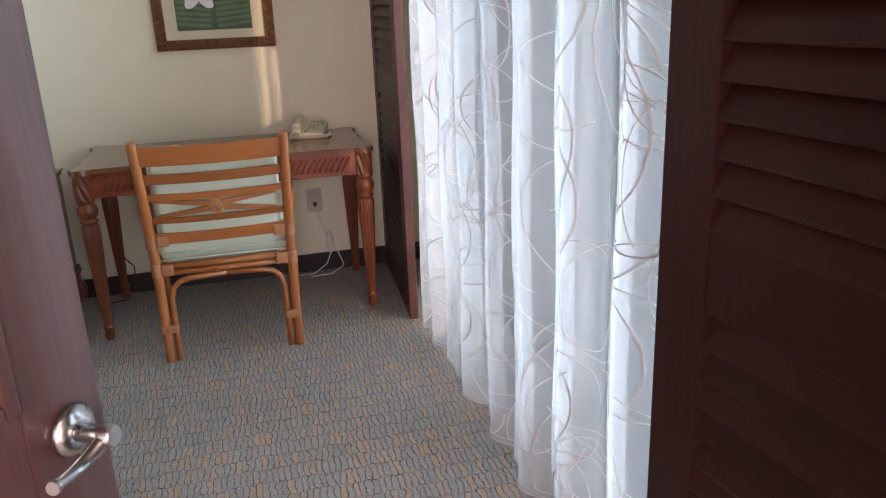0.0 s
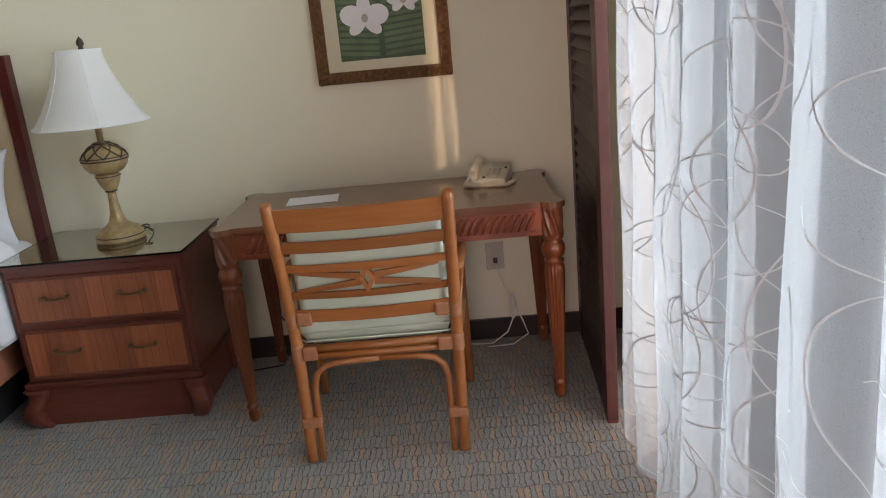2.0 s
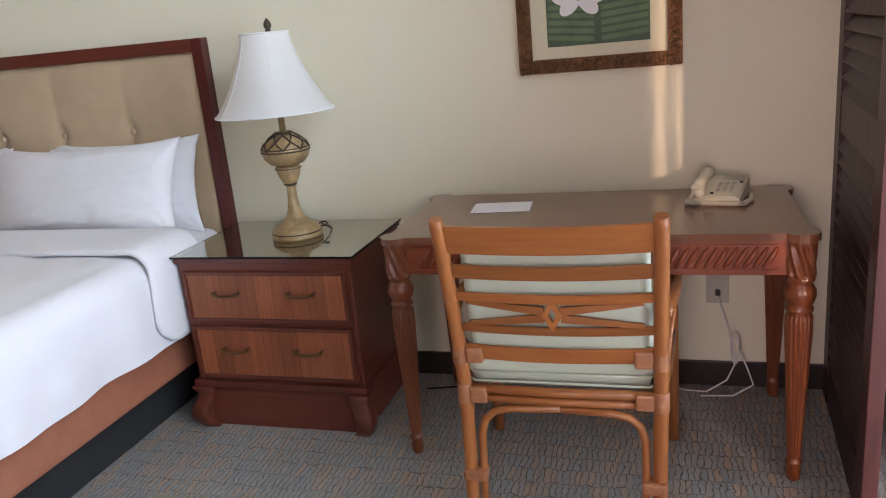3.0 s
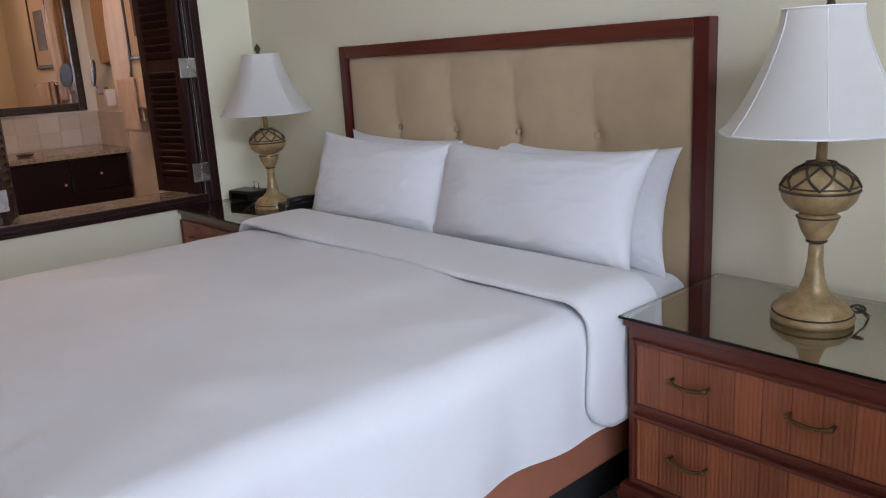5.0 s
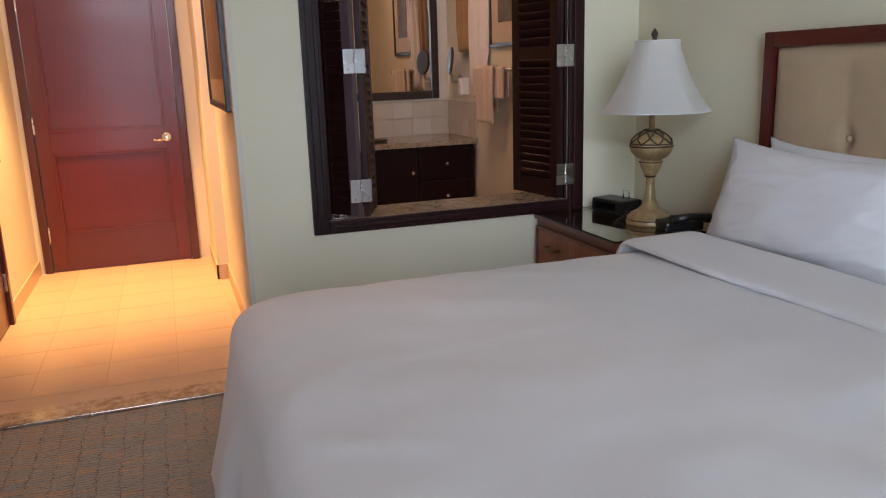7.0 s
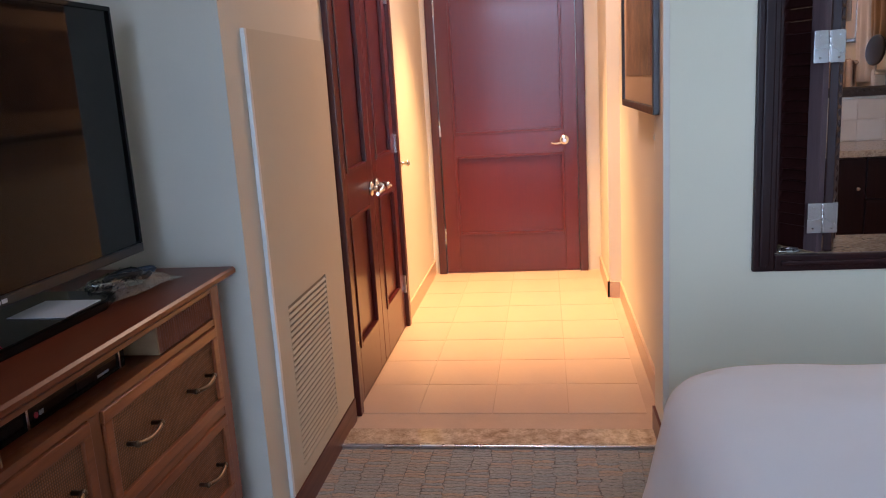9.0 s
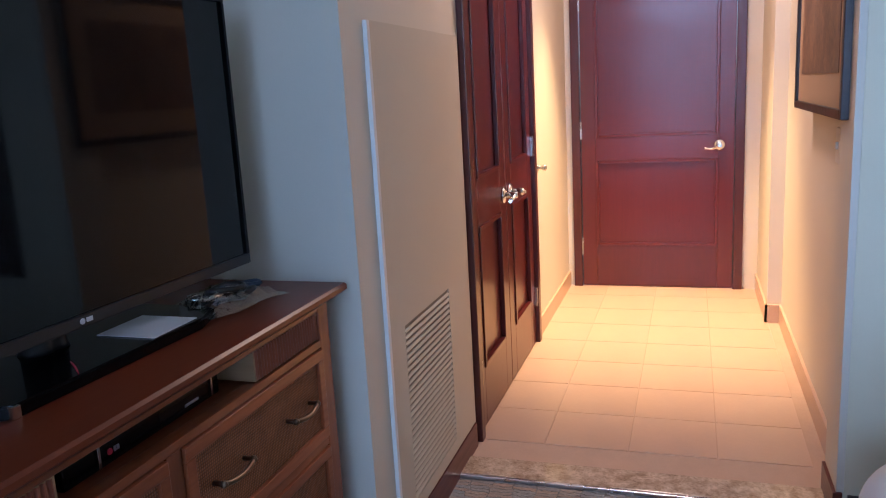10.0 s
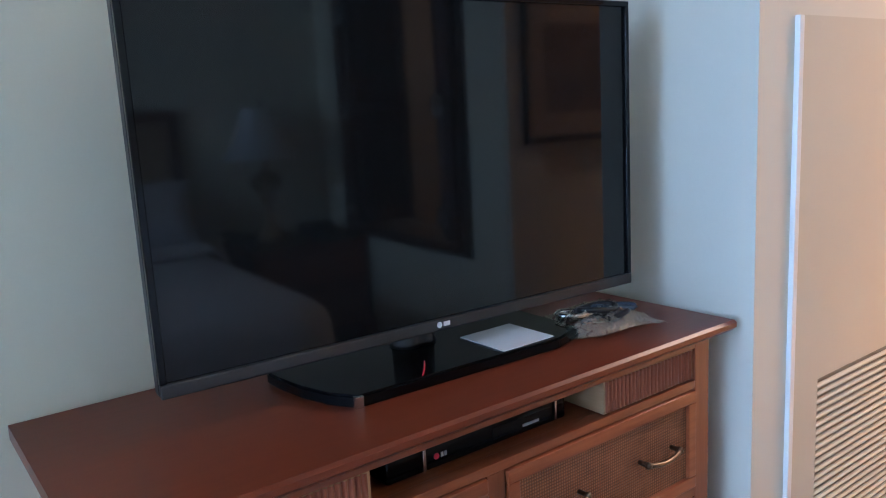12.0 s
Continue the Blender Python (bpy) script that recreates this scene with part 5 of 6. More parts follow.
    bmesh.ops.transform(bc, matrix=Matrix.Translation((0, 0.085, 0.655)) @ Matrix.Rotation(radians(99), 4, "X"), verts=bc.verts)
    part("back_cushion", bc, "mint", c, "mint green back cushion")


desk_chair()


# telephone and papers on the desk
def telephone():
    t = thing("telephone", (0.355, 3.90, 0.756), "ivory desk telephone with a coiled cord", "telephone", turn=-14)
    t.scale = (0.82, 0.86, 0.90)
    bm = bmesh.new()
    prism(bm, [(-0.105, 0.0), (-0.108, 0.018), (-0.098, 0.028), (0.09, 0.068), (0.104, 0.066), (0.106, 0.0)], -0.095, 0.095, "x")
    bmesh.ops.recalc_face_normals(bm, faces=bm.faces)
    bmesh.ops.bevel(bm, geom=list(bm.edges), offset=0.005, segments=2, affect="EDGES")
    body = part("body", bm, "ivory", t)
    tilt = math.atan2(0.040, 0.188)
    for r in range(4):
        for k in range(3):
            bm = bx(-0.008, 0.008, -0.0055, 0.0055, 0, 0.004, 0.0015)
            bmesh.ops.transform(bm, matrix=Matrix.Translation((0.005 + k * 0.024, -0.05 + r * 0.021, 0.0395 + r * 0.0045)) @ Matrix.Rotation(tilt, 4, "X"), verts=bm.verts)
            part("key", bm, "ivory_d", body)
    bm = bx(-0.03, 0.05, -0.02, 0.02, 0, 0.002, 0.0005)
    bmesh.ops.transform(bm, matrix=Matrix.Translation((0.035, 0.062, 0.0630)) @ Matrix.Rotation(tilt, 4, "X"), verts=bm.verts)
    part("label_card", bm, "ivory_d", body)
    for bx0, by0, bz0 in ((-0.012, -0.070, 0.036), (0.078, 0.030, 0.057)):
        part("button", bx(bx0 - 0.006, bx0 + 0.006, by0 - 0.005, by0 + 0.005, bz0 - 0.004, bz0 + 0.003, 0.001), "black", body, "small dark button")
    bm = bmesh.new()
    pts = [(-0.062, -0.098 + 0.196 * i / 10, 0.052 + 0.024 * i / 10 + 0.004 * math.sin(math.pi * i / 10)) for i in range(11)]
    tube(bm, pts, [0.020, 0.025, 0.025, 0.022, 0.021, 0.020, 0.021, 0.022, 0.025, 0.026, 0.021], 14)
    for y, z in ((-0.085, 0.036), (0.085, 0.058)):
        lathe(bm, [(0.024, -0.012), (0.026, 0.004), (0.022, 0.018)], (-0.062, y, z), 16)
    part("handset", bm, "ivory", t)
    bm = bmesh.new()
    path = [Vector(p) for p in ((-0.07, -0.11, 0.045), (-0.10, -0.125, 0.012), (-0.04, -0.128, 0.011), (0.05, -0.124, 0.011), (0.11, -0.11, 0.011), (0.125, -0.04, 0.011), (0.115, 0.03, 0.011))]
    pts = []
    for i in range(420):
        q = i / 419 * (len(path) - 1)
        a = min(int(q), len(path) - 2)
        p = path[a].lerp(path[a + 1], q - a)
        th = i * 0.95
        dirv = (path[a + 1] - path[a]).normalized()
        sd = dirv.cross(Vector((0, 0, 1))).normalized()
        pts.append(p + 0.008 * (math.cos(th) * sd + math.sin(th) * Vector((0, 0, 1))))
    tube(bm, pts, 0.0019, 4)
    part("coiled_cord", bm, "ivory", t)


telephone()
whole("paper_sheet", bx(-0.10, 0.10, -0.068, 0.068, 0, 0.0012, 0), "paper", "blank white paper sheet on the desk", "paper", at=(-0.345, 3.845, 0.757), turn=4)


# framed orchid print above the desk
def orchid_picture():
    p = thing("framed_picture", (-0.027, NORTH, 1.174), "orchid print with a cream mat in an ornate bronze frame", "picture")
    w, h, f = 0.275, 0.74, 0.048
    for x0, x1, z0, z1 in ((-w, -w + f, 0, h), (w - f, w, 0, h), (-w + f, w - f, 0, f), (-w + f, w - f, h - f, h)):
        bm = bx(x0, x1, -0.026, -0.001, z0, z1, 0.006)
        lo, hi = (z0, z1) if z1 - z0 > x1 - x0 else (x0, x1)
        n = int((hi - lo) / 0.022)
        for i in range(n):
            q = lo + (i + 0.5) * (hi - lo) / n
            cx, cz = ((x0 + x1) / 2, q) if z1 - z0 > x1 - x0 else (q, (z0 + z1) / 2)
            for k, (ox, oz) in enumerate(((0, 0), (0.013, 0.004), (-0.013, -0.004))):
                ax, az = (ox, oz) if z1 - z0 > x1 - x0 else (oz, ox)
                bmesh.ops.create_icosphere(bm, subdivisions=1, radius=0.0115 if k == 0 else 0.0085, matrix=Matrix.Translation((cx + ax, -0.026, cz + az)) @ Matrix.Rotation(0.8 * (-1) ** i + 0.3 * k, 4, "Y") @ Matrix.Diagonal((1.35, 0.75, 0.5, 1)))
        part("frame_side", bm, "gilt", p, "carved bronze moulding")
    part("mat", bx(-w + f, w - f, -0.010, -0.004, f, h - f, 0), "mat", p)
    im = part("print", bx(-0.172, 0.172, -0.0125, -0.0105, 0.088, h - 0.088, 0), "leafb", p, "green louvers behind white orchids")
    for s in (-1, 1):
        for i in range(22):
            z = 0.10 + i * 0.025
            bm = bmesh.new()
            x0, x1 = (0.012, 0.168) if s > 0 else (-0.168, -0.012)
            prism(bm, [(x0, z + (0.012 if s < 0 else -0.002)), (x1, z + (-0.002 if s < 0 else 0.012)), (x1, z + (0.014 if s < 0 else 0.028)), (x0, z + (0.028 if s < 0 else 0.014))], -0.0135, -0.0128, "y")
            part("printed_slat", bm, "leafa", im)
    for k, (fx, fz, r) in enumerate(((-0.060, 0.250, 0.100), (0.10, 0.31, 0.07), (-0.02, 0.44, 0.09))):
        bm = bmesh.new()
        for i, (a, l, wd) in enumerate(((0.2, 1, 0.75), (2.9, 1, 0.75), (1.57, 0.9, 0.5), (3.9, 0.85, 0.45), (5.5, 0.85, 0.45))):
            pts = []
            for j in range(16):
                th = 2 * math.pi * j / 16
                u, v = (math.cos(th) + 1) / 2 * r * l, math.sin(th) * r * wd * 0.55
                pts.append((fx + u * math.cos(a) - v * math.sin(a), fz + u * math.sin(a) + v * math.cos(a)))
            prism(bm, pts, -0.0146 - 0.0003 * i, -0.0138, "y")
        fl = part("printed_orchid", bm, "petal", im, "white printed orchid")
        bm = bmesh.new()
        prism(bm, [(fx + 0.014 * math.cos(q * 0.785), fz + 0.018 * math.sin(q * 0.785)) for q in range(8)], -0.0168, -0.0150, "y")
        part("heart", bm, "petal_d", fl)


orchid_picture()


# wall outlet and cords behind the desk
def outlet():
    o = thing("wall_outlet", (0.363, NORTH, 0.385), "ivory wall outlet with plugged cord", "outlet")
    part("plate", bx(-0.039, 0.039, -0.006, 0, -0.062, 0.062, 0.002), "ivory_d", o, "greyish ivory wall plate")
    part("socket", bx(-0.017, 0.017, -0.008, -0.005, -0.034, 0.034, 0.002), "ivory_d", o)
    part("plug", bx(-0.009, 0.009, -0.026, -0.0085, -0.028, -0.008, 0.003), "black", o, "small dark plug")
    bm = bmesh.new()
    tube(bm, [(0, -0.012, -0.02), (0.005, -0.03, -0.05), (0.03, -0.04, -0.13), (0.055, -0.05, -0.21), (0.06, -0.06, -0.27), (0.03, -0.08, -0.33), (-0.04, -0.09, -0.374), (-0.12, -0.07, -0.380), (-0.16, -0.05, -0.378)], 0.003, 7)
    for k in range(3):
        tube(bm, [(0.06 + 0.016 * math.cos(a * 0.5), -0.05 + 0.006 * k, -0.21 + 0.05 * math.sin(a * 0.5) - 0.012 * k) for a in range(13)], 0.0028, 6)
    tube(bm, [(0.07, -0.05, -0.22), (0.10, -0.06, -0.29), (0.12, -0.07, -0.35), (0.05, -0.10, -0.381), (-0.06, -0.11, -0.381)], 0.003, 7)
    part("cord", bm, "white", o, "white looped cord")


outlet()
bm = bmesh.new()
tube(bm, [(-0.64, 4.08, 0.20), (-0.60, 4.06, 0.205), (-0.555, 4.05, 0.15), (-0.56, 4.02, 0.06), (-0.60, 3.98, 0.006), (-0.72, 3.95, 0.006)], 0.0035, 7)
whole("power_cord", bm, "black", "black power cord behind the nightstand", "cord")


# media cabinet
def media_cabinet():
    c = thing("media_cabinet", (-2.912, 0.59, 0), "cherry wood media cabinet with cane drawers under the television", "cabinet")
    w, d = 0.59, 0.46
    bm = bmesh.new()
    prism(bm, [(-0.01, 0.852), (d + 0.018, 0.852), (d + 0.030, 0.862), (d + 0.030, 0.872), (d + 0.024, 0.877), (-0.01, 0.877)], -w - 0.052, w + 0.052, "x")
    part("top", bm, "cabtop", c, "polished red wooden top")
    for x0, x1 in ((-w, -w + 0.05), (w - 0.05, w)):
        part("post", bx(x0, x1, d - 0.045, d, 0, 0.852, 0.004), "cab_z", c)
        part("post", bx(x0, x1, 0, 0.045, 0, 0.852, 0.004), "cab_z", c)
    for x0, x1 in ((-w, -w + 0.02), (w - 0.02, w)):
        part("side_panel", bx(x0, x1, 0.045, d - 0.045, 0.1, 0.852, 0), "cab_z", c)
    part("back", bx(-w + 0.02, w - 0.02, 0.0, 0.012, 0.1, 0.852, 0), "cab", c)
    for z0, z1 in ((0.832, 0.852), (0.746, 0.764), (0.505, 0.527), (0.262, 0.284), (0.09, 0.12)):
        part("front_rail", bx(-w + 0.05, w - 0.05, d - 0.03, d, z0, z1, 0.002), "cab", c)
    part("shelf", bx(-w + 0.02, w - 0.02, 0.012, d - 0.03, 0.746, 0.760, 0), "cab", c)
    for x0, x1 in ((-w + 0.05, -0.265), (0.245, w - 0.05)):
        bm = bmesh.new()
        box(bm, x0, x1, d - 0.20, d - 0.006, 0.766, 0.830, 0.001)
        dr = part("tambour_drawer", bm, "rawwood", c)
        bm = fluted(-x1 + 0.004, -x0 - 0.004, 0.768, 0.829, 0, 0.004, 0.011)
        bmesh.ops.transform(bm, matrix=Matrix.Translation((0, d - 0.0058, 0)) @ Matrix.Rotation(math.pi, 4, "Z"), verts=bm.verts)
        part("fluting", bm, "night", dr, "fluted strips")
    part("mid_post", bx(-0.012, 0.028, d - 0.03, d - 0.001, 0.12, 0.746, 0.002), "cab_z", c)
    for z0, z1 in ((0.529, 0.744), (0.286, 0.503), (0.122, 0.260)):
        for x0, x1 in ((-w + 0.052, -0.014), (0.030, w - 0.052)):
            fr = bmesh.new()
            e = 0.026
            for a, b, p, q in ((x0, x1, z0, z0 + e), (x0, x1, z1 - e, z1), (x0, x0 + e, z0 + e, z1 - e), (x1 - e, x1, z0 + e, z1 - e)):
                box(fr, a, b, d - 0.02, d + 0.006, p, q, 0.003)
            dr = part("drawer", fr, "cab", c)
            part("cane_panel", bx(x0 + e - 0.002, x1 - e + 0.002, d - 0.016, d - 0.002, z0 + e - 0.002, z1 - e + 0.002, 0), "cane", dr, "woven cane panel")
            for xh in (x0 + (x1 - x0) * 0.24, x0 + (x1 - x0) * 0.76):
                pull_handle(dr, xh, d - 0.002, (z0 + z1) / 2, 0.10, 1, "pewter")
    part("plinth", bx(-w + 0.05, w - 0.05, d - 0.05, d - 0.02, 0, 0.09, 0), "cab", c)


media_cabinet()


def disc_player():
    p = thing("disc_player", (-2.925, 0.925, 0.760), "slim black disc player in the open shelf", "disc player")
    bm = bx(-0.20, 0.20, -0.17, 0.07, 0.004, 0.046, 0.004)
    part("case", bm, "gloss", p)
    part("front_window", bx(-0.16, -0.02, 0.0695, 0.0715, 0.012, 0.036, 0.001), "screen", p)
    bm = lathe(bmesh.new(), [(0.0055, 0), (0.0055, 0.0014)], seg=16)
    bmesh.ops.transform(bm, matrix=Matrix.Translation((0.102, 0.0700, 0.024)) @ Matrix.Rotation(radians(-90), 4, "X"), verts=bm.verts)
    part("mark", bm, "red", p, "round red mark")
    for x0 in (0.081, 0.088):
        part("mark", bx(x0, x0 + 0.005, 0.0700, 0.0714, 0.020, 0.028, 0), "grey", p)
    part("mark", bx(-0.13, -0.09, 0.0715, 0.0725, 0.017, 0.022, 0.0), "grey", p)
    part("trim_bar", bx(0.125, 0.131, 0.0695, 0.074, 0.006, 0.044, 0.001), "chrome", p)
    part("trim_bar", bx(-0.175, -0.17, 0.0695, 0.074, 0.006, 0.044, 0.001), "chrome", p)
    for x in (-0.17, 0.17):
        part("foot", bx(x - 0.012, x + 0.012, 0.02, 0.05, 0, 0.005, 0.001), "black", p)


disc_player()


def television():
    t = thing("television", (-2.944, 0.865, 0.877), "large black flat television, switched off, on the cabinet", "television", turn=-2.0)
    w, z0, z1 = 0.505, 0.071, 0.664
    bm = bx(-w, w, -0.028, 0.0, z0, z1, 0.006)
    box(bm, -0.32, 0.32, -0.075, -0.026, z0 + 0.03, z1 - 0.12, 0.012)
    part("shell", bm, "black", t)
    for a, b, p, q in ((-w, w, z1 - 0.011, z1), (-w, -w + 0.011, z0 + 0.022, z1 - 0.011), (w - 0.011, w, z0 + 0.022, z1 - 0.011)):
        part("bezel", bx(a, b, -0.002, 0.008, p, q, 0.002), "gloss", t)
    part("bezel", bx(-w, w, -0.002, 0.009, z0, z0 + 0.022, 0.003), "bezel", t, "grey lower bezel")
    part("screen", bx(-w + 0.011, w - 0.011, -0.001, 0.002, z0 + 0.022, z1 - 0.011, 0), "screen", t, "dark glossy screen")
    bm = bmesh.new()
    lathe(bm, [(0.0055, 0), (0.0055, 0.0012)], seg=14)
    bmesh.ops.transform(bm, matrix=Matrix.Translation((0.010, 0.009, z0 + 0.012)) @ Matrix.Rotation(radians(-90), 4, "X"), verts=bm.verts)
    part("mark", bm, "paper", t)
    part("mark", bx(-0.013, 0.001, 0.0088, 0.0102, z0 + 0.008, z0 + 0.016, 0), "paper", t)
    bm = bmesh.new()
    prism(bm, [(0.26, -0.16), (0.285, -0.145), (0.283, -0.10), (0.272, -0.035), (0.252, 0.028), (0.222, 0.075), (-0.225, 0.075), (-0.305, 0.045), (-0.305, -0.145), (-0.28, -0.16)], 0.0, 0.022, "z")
    bmesh.ops.recalc_face_normals(bm, faces=bm.faces)
    bmesh.ops.bevel(bm, geom=list(bm.edges), offset=0.004, segments=2, affect="EDGES")
    st = part("stand", bm, "gloss", t, "glossy black stand")
    part("corner_clip", bx(0.212, 0.226, 0.066, 0.078, 0.001, 0.021, 0.001), "chrome", st)
    bm = bmesh.new()
    lathe(bm, [(0.045, 0.02), (0.040, 0.03), (0.038, 0.11)], (0, -0.10, 0), 20, lambda a, z: 0.6 + 0.5 * abs(math.cos(a)))
    part("neck", bm, "black", t)
    bm = bmesh.new()
    tube(bm, [(0.045 + 0.040 * u + 0.008 * u * u, 0.005 + 0.066 * u, 0.0228) for u in (0, 0.25, 0.5, 0.75, 1)], [0.0006, 0.0016, 0.0018, 0.0016, 0.0006], 6)
    part("red_mark", bm, "red", st, "thin red line")
    return t


television()
bm = bx(-0.065, 0.065, -0.065, 0.065, 0, 0.002, 0.0008)
whole("note_card", bm, "paper", "blank white card lying on the television stand", "card", at=(-3.096, 0.872, 0.8995), turn=0)


def remote_bag():
    b = thing("cable_bag", (-3.33, 0.885, 0.878), "clear plastic bag of cables and a remote control", "bag", turn=-12)
    bm = bmesh.new()
    for s in (0, 1):
        def g(u, v, s=s):
            a, c = u * 2 - 1, v * 2 - 1
            f = max(0, 1 - abs(a) ** 3) * max(0, 1 - abs(c) ** 3)
            return Vector((a * 0.118 + 0.01 * math.sin(c * 5), c * 0.078 + 0.008 * math.sin(a * 4), 0.003 + s * (0.036 * f + 0.013 * f * noise.noise(Vector((a * 6, c * 6, 1))) + 0.008 * abs(noise.noise(Vector((a * 11, c * 9, 3)))))))
        grid(bm, 34, 26, g, False)
    part("plastic", bm, "bag", b, "crinkled clear plastic")
    rng = random.Random(3)
    for k in range(7):
        bm = bmesh.new()
        x, y = rng.uniform(-0.05, 0.05), rng.uniform(-0.03, 0.03)
        r = rng.uniform(0.02, 0.04)
        tube(bm, [(x + r * 1.3 * math.cos(i * 0.5), y + r * 0.7 * math.sin(i * 0.5 + k), 0.012 + 0.0045 * k + 0.003 * math.sin(i)) for i in range(26)], 0.0065, 8)
        part("cable", bm, ("black", "ember", "black", "black", "nickel", "ember", "black")[k], b)
    part("remote", bx(-0.10, 0.06, -0.055, -0.020, 0.005, 0.022, 0.006), "black", b)
    return b


remote_bag()


# hall picture and switch
def hall_picture():
    p = thing("hall_picture", (-4.825, 2.33, 1.175), "sepia print with tan mat in a thin dark frame", "picture")
    w, h, f = 0.52, 0.62, 0.028
    for x0, x1, z0, z1 in ((-w, -w + f, 0, h), (w - f, w, 0, h), (-w + f, w - f, 0, f), (-w + f, w - f, h - f, h)):
        part("frame_side", bx(x0, x1, -0.072, -0.001, z0, z1, 0.004), "darkframe", p)
    part("mat", bx(-w + f, w - f, -0.060, -0.004, f, h - f, 0), "sepia_mat", p)
    part("print", bx(-w + 0.12, w - 0.12, -0.0625, -0.0605, 0.13, h - 0.12, 0), "sepia", p, "faded brown figure-less print")


hall_picture()
sw = thing("light_switch", (-4.73, 2.33, 1.07), "cream wall switch plate below the picture", "switch")
part("plate", bx(-0.037, 0.037, -0.006, 0, -0.058, 0.058, 0.002), "white", sw)
part("toggle", bx(-0.008, 0.008, -0.014, -0.005, -0.012, 0.012, 0.002), "white", sw)


# things on the far nightstand
def clock_radio():
    c = thing("clock_radio", (-4.04, 3.90, 0.668), "black clock radio with a music dock", "clock radio", turn=12)
    part("case", bx(-0.10, 0.10, -0.06, 0.06, 0.0, 0.062, 0.012), "black", c)
    part("display", bx(-0.07, 0.05, -0.0615, -0.0595, 0.016, 0.046, 0.001), "gloss", c)
    bm = bmesh.new()
    tube(bm, [(0.03, 0.01, 0.06), (0.03, 0.01, 0.10), (0.065, 0.01, 0.10), (0.065, 0.01, 0.06)], 0.0025, 6)
    part("dock", bm, "nickel", c)


clock_radio()
bp = thing("bedside_phone", (-3.63, 3.93, 0.668), "low black bedside telephone", "telephone", turn=-10)
part("body", bx(-0.08, 0.08, -0.09, 0.07, 0, 0.035, 0.01), "black", bp)
bm = bmesh.new()
tube(bm, [(0.10, -0.08, 0.05), (0.10, 0, 0.06), (0.10, 0.08, 0.05)], [0.02, 0.014, 0.02], 12)
tube(bm, [(0.08, -0.09, 0.012), (0.13, -0.11, 0.012), (0.16, -0.06, 0.012), (0.13, -0.02, 0.012)], 0.005, 7)
part("handset", bm, "black", bp)


# bathroom
def vanity():
    v = thing("vanity", (-6.71, 2.42, 0.0), "dark wooden vanity with a granite top", "vanity")
    part("body", bx(0.01, 0.53, 0.02, 1.645, 0.10, 0.795, 0.002), "vanity", v)
    part("toe_kick", bx(0.01, 0.46, 0.02, 1.645, 0.0, 0.10, 0), "base", v)
    part("granite_top", bx(0.006, 0.575, 0.0, 1.662, 0.795, 0.832, 0.004), "granite", v, "speckled granite top")
    for y0, y1 in ((0.04, 0.42), (0.43, 0.81), (0.82, 1.225)):
        d = part("cabinet_door", bx(0.53, 0.55, y0, y1, 0.12, 0.785, 0.003), "vanity", v)
        bm = bmesh.new()
        bmesh.ops.create_uvsphere(bm, u_segments=10, v_segments=8, radius=0.013, matrix=Matrix.Translation((0.566, y1 - 0.04, 0.62)))
        part("knob", bm, "chrome", d)
    for z0, z1 in ((0.12, 0.33), (0.335, 0.555), (0.56, 0.785)):
        d = part("drawer", bx(0.53, 0.55, 1.235, 1.635, z0, z1, 0.003), "vanity", v)
        bm = bmesh.new()
        bmesh.ops.create_uvsphere(bm, u_segments=10, v_segments=8, radius=0.013, matrix=Matrix.Translation((0.566, 1.435, (z0 + z1) / 2)))
        part("knob", bm, "chrome", d)


vanity()


def splash():
    s = thing("backsplash", (-6.71, 2.42, 0.832), "stone tiled backsplash above the vanity", "backsplash")
    tagged(s, kind="structure")
    for r in range(2):
        for k in range(11):
            y0, y1 = k * 0.152, min(1.654, k * 0.152 + 0.151)
            mat = "wtile_l" if (k, r) in ((1, 0), (4, 1), (6, 0), (8, 1), (9, 0)) else "wtile"
            part("tile", bx(0.0, 0.010, y0, y1, 0.002 + r * 0.126, 0.127 + r * 0.126, 0.001), mat, s)
        for k in range(4):
            part("tile", bx(0.012 + k * 0.142, 0.153 + k * 0.142, 1.656, 1.666, 0.002 + r * 0.126, 0.127 + r * 0.126, 0.001), "wtile_l" if (k, r) == (2, 0) else "wtile", s)


splash()


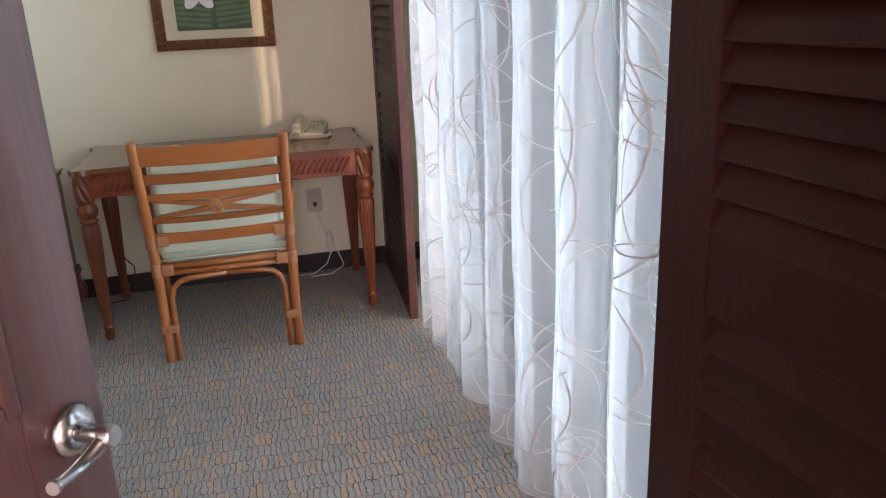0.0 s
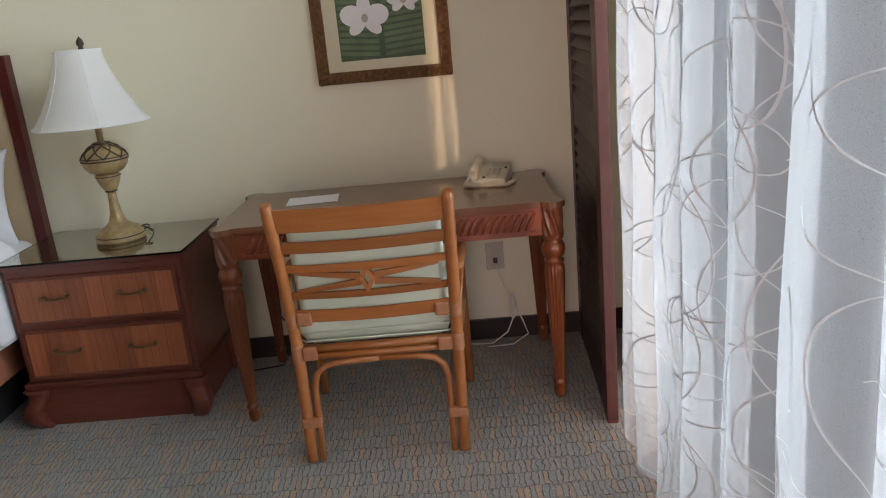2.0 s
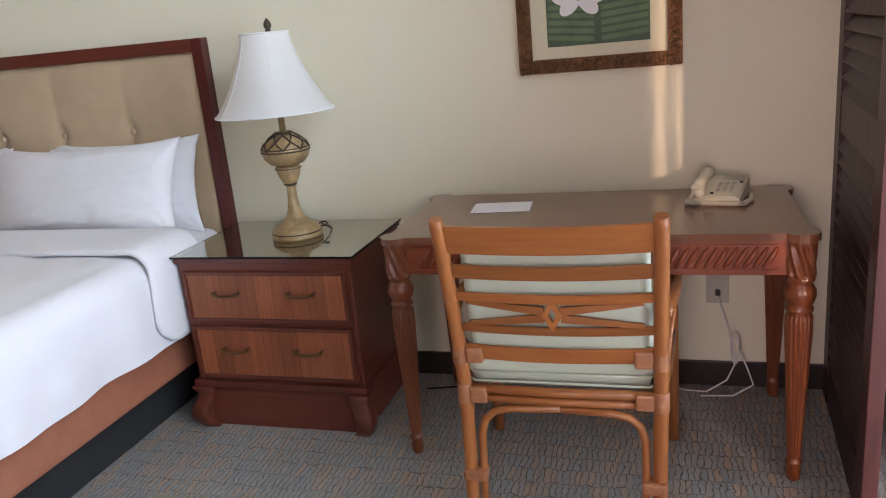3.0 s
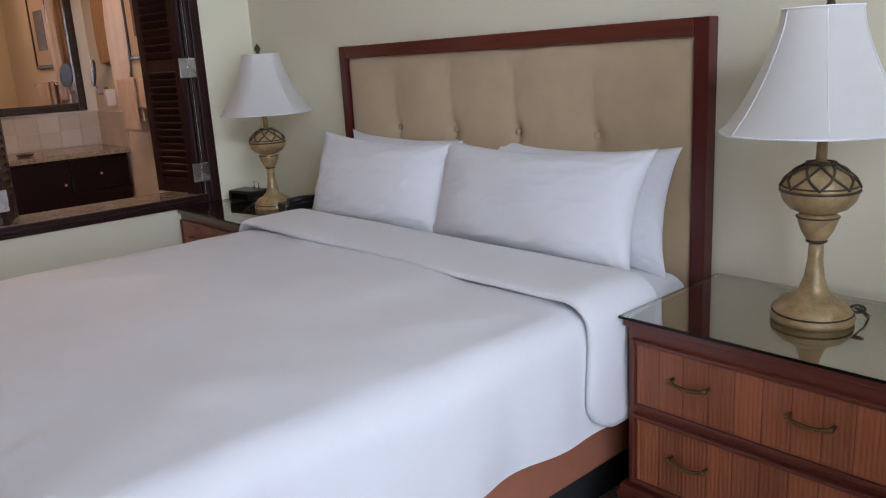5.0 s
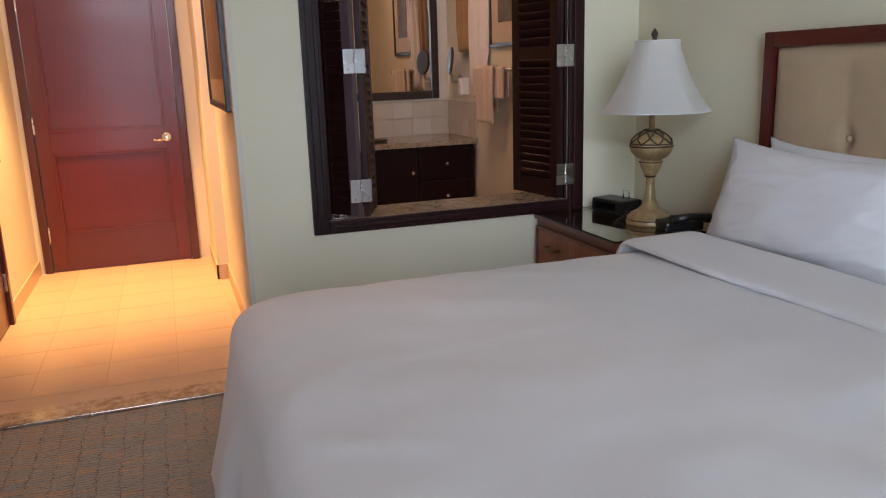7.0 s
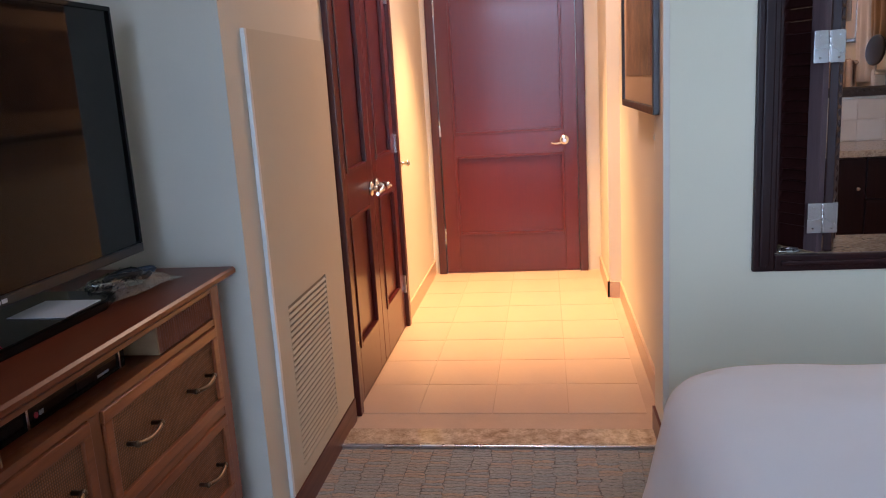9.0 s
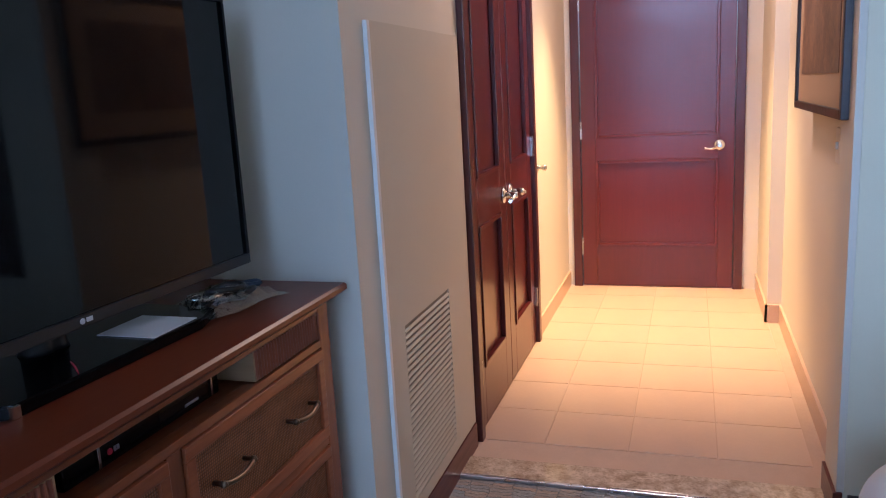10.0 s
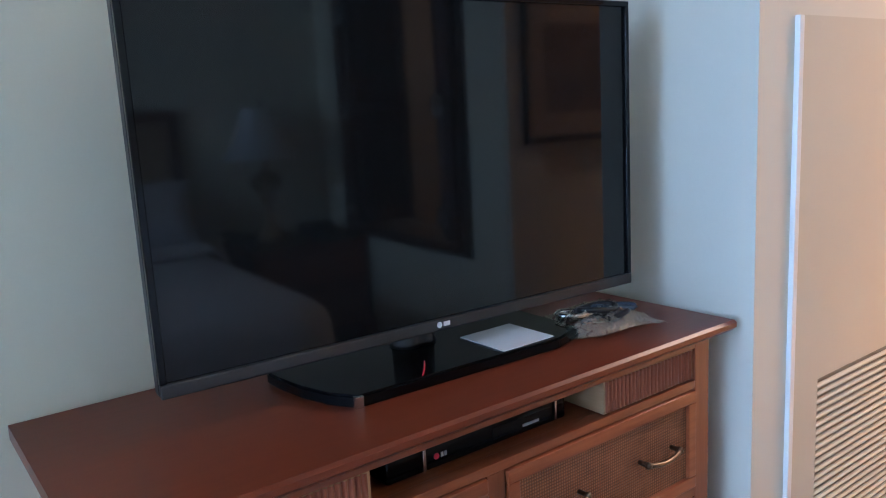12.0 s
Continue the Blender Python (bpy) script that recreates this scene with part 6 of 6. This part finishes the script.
def bath_mirror():
    m = thing("wall_mirror", (-6.71, 3.46, 1.10), "bathroom mirror in a dark carved frame", "mirror")
    w, h, f = 0.545, 1.0, 0.058
    for y0, y1, z0, z1 in ((-w, -w + f, 0, h), (w - f, w, 0, h), (-w + f, w - f, 0, f), (-w + f, w - f, h - f, h)):
        bm = bx(0.001, 0.03, y0, y1, z0, z1, 0.008)
        lo, hi = (z0, z1) if z1 - z0 > y1 - y0 else (y0, y1)
        n = int((hi - lo) / 0.03)
        for i in range(n):
            q = lo + (i + 0.5) * (hi - lo) / n
            cy, cz = ((y0 + y1) / 2, q) if z1 - z0 > y1 - y0 else (q, (z0 + z1) / 2)
            bmesh.ops.create_icosphere(bm, subdivisions=1, radius=0.011, matrix=Matrix.Translation((0.03, cy, cz)) @ Matrix.Diagonal((0.5, 1, 1, 1)))
        part("frame_side", bm, "darkframe", m)
    bm = bmesh.new()
    for y0, y1, z0, z1 in ((-w + f - 0.012, -w + f, f - 0.012, h - f + 0.012), (w - f, w - f + 0.012, f - 0.012, h - f + 0.012), (-w + f, w - f, f - 0.012, f), (-w + f, w - f, h - f, h - f + 0.012)):
        box(bm, 0.012, 0.036, y0, y1, z0, z1, 0.003)
    part("inner_bead", bm, "lampdark", m, "bronze inner bead")
    part("mirror_glass", bx(0.002, 0.010, -w + f, w - f, f, h - f, 0), "mirror", m, "silvered mirror glass")


bath_mirror()
YB = NORTH - 0.022


def towel(x0, x1, z_top, front, back, label):
    bm = bmesh.new()

    def g(u, v):
        L = back + front
        s = v * L
        r = 0.016
        x = x0 + (x1 - x0) * u
        fold = 0.006 * math.sin(u * 14) + 0.003 * math.sin(u * 31)
        if s < back:
            return Vector((x, YB - 0.065 + r + fold * 0.3, z_top - back + s))
        return Vector((x + 0.006 * math.sin(s * 9), YB - 0.065 - r - 0.006 - fold, z_top - (s - back)))
    grid(bm, 26, 30, g)
    ob = whole("towel", bm, "towel", label, "towel", "bathroom towels")
    so = ob.modifiers.new("thickness", "SOLIDIFY")
    so.thickness = 0.009
    return ob


tb = thing("towel_bar", (-5.70, YB, 1.30), "metal towel bar on the bathroom wall", "towel bar")
bm = bmesh.new()
tube(bm, [(-0.30, -0.065, 0), (0.30, -0.065, 0)], 0.009, 12)
part("bar", bm, "nickel", tb)
for x in (-0.29, 0.29):
    bm = bmesh.new()
    lathe(bm, [(0.024, 0), (0.022, 0.008), (0.010, 0.014), (0.010, 0.06), (0.014, 0.064), (0.012, 0.078)], seg=16)
    bmesh.ops.transform(bm, matrix=Matrix.Translation((x, 0, 0)) @ Matrix.Rotation(radians(90), 4, "X"), verts=bm.verts)
    part("bracket", bm, "nickel", tb)
towel(-5.99, -5.50, 1.325, 0.20, 0.19, "cream bath towel folded over the bar")
t2 = towel(-5.90, -5.63, 1.338, 0.37, 0.30, "cream hand towel hanging over the bath towel")
t2.location.y = -0.014


def bath_picture():
    p = thing("bathroom_picture", (-5.60, YB, 1.44), "small sepia print in a dark frame on the bathroom wall", "picture")
    w, h, f = 0.26, 0.62, 0.026
    for x0, x1, z0, z1 in ((-w, -w + f, 0, h), (w - f, w, 0, h), (-w + f, w - f, 0, f), (-w + f, w - f, h - f, h)):
        part("frame_side", bx(x0, x1, -0.022, -0.001, z0, z1, 0.004), "darkframe", p)
    part("mat", bx(-w + f, w - f, -0.012, -0.004, f, h - f, 0), "pale_mat", p)
    part("print", bx(-0.13, 0.13, -0.0145, -0.0125, 0.15, h - 0.14, 0), "grey_print", p, "grey brown print")


bath_picture()


def makeup_mirror():
    m = thing("makeup_mirror", (-6.44, YB, 1.22), "round swivel make-up mirror on a wall arm", "mirror")
    bm = bmesh.new()
    tube(bm, [(0, -0.01, 0), (0, -0.05, 0), (0.05, -0.09, 0.0), (0.05, -0.09, 0.06)], 0.008, 8)
    box(bm, -0.03, 0.03, -0.012, 0, -0.05, 0.05, 0.004)
    part("arm", bm, "nickel", m)
    bm = bmesh.new()
    lathe(bm, [(0.088, -0.008), (0.096, -0.004), (0.096, 0.006), (0.088, 0.010)], seg=28)
    bmesh.ops.transform(bm, matrix=Matrix.Translation((0.05, -0.095, 0.15)) @ Matrix.Rotation(radians(-12), 4, "Z") @ Matrix.Rotation(radians(84), 4, "X"), verts=bm.verts)
    part("disc", bm, "darkframe", m)


makeup_mirror()
whole("hair_dryer", bx(-0.03, 0.03, -0.07, -0.001, -0.06, 0.06, 0.012), "white", "white wall hair dryer holder", "hair dryer", at=(-6.30, YB, 1.19))


def robe(x, z_top, length, w, mat, label):
    bm = bmesh.new()

    def g(u, v):
        a = u * 2 - 1
        wd = w * (0.25 + 0.75 * min(1, v * 2.2)) * (1 - 0.35 * max(0, v - 0.75) * 4)
        return Vector((x + a * wd, YB - 0.02 - 0.035 * (1 - a * a) - 0.010 * math.sin(a * 11 + v * 3), z_top - length * v))
    grid(bm, 30, 24, g)
    ob = whole("hanging_drape" if mat == "drape" else "hanging_robe", bm, mat, label, "drape" if mat == "drape" else "robe")
    so = ob.modifiers.new("thickness", "SOLIDIFY")
    so.thickness = 0.006
    return ob


robe(-6.27, 2.15, 0.72, 0.14, "drape", "ochre swag drape on the bathroom wall")
robe(-6.04, 2.15, 0.98, 0.17, "robe", "white robe hanging on the bathroom wall")
whole("soap_dish", lathe(bmesh.new(), [(0.03, 0), (0.05, 0.006), (0.058, 0.018), (0.054, 0.018), (0.03, 0.008)], (0, 0, 0), 20), "darkframe", "small dark soap dish on the vanity", "soap dish", at=(-6.3, 3.42, 0.832))

# tiles of the hall floor
hall = bpy.data.objects["floor_hall"]
tile_me = finish(bx(-0.1505, 0.1505, -0.1505, 0.1505, 0, 0.0055, 0.001), "tile", "tile")
for i in range(9):
    for j in range(4):
        cx, cy = -4.56 - 0.305 * (i + 0.5) + 0.0, 1.202 + 0.305 * (j + 0)
        if cx > -6.94 and cy - 0.15 > 1.0:
            ob = part("tile", tile_me, "tile", hall)
            ob.location = (cx, cy, 0.002)
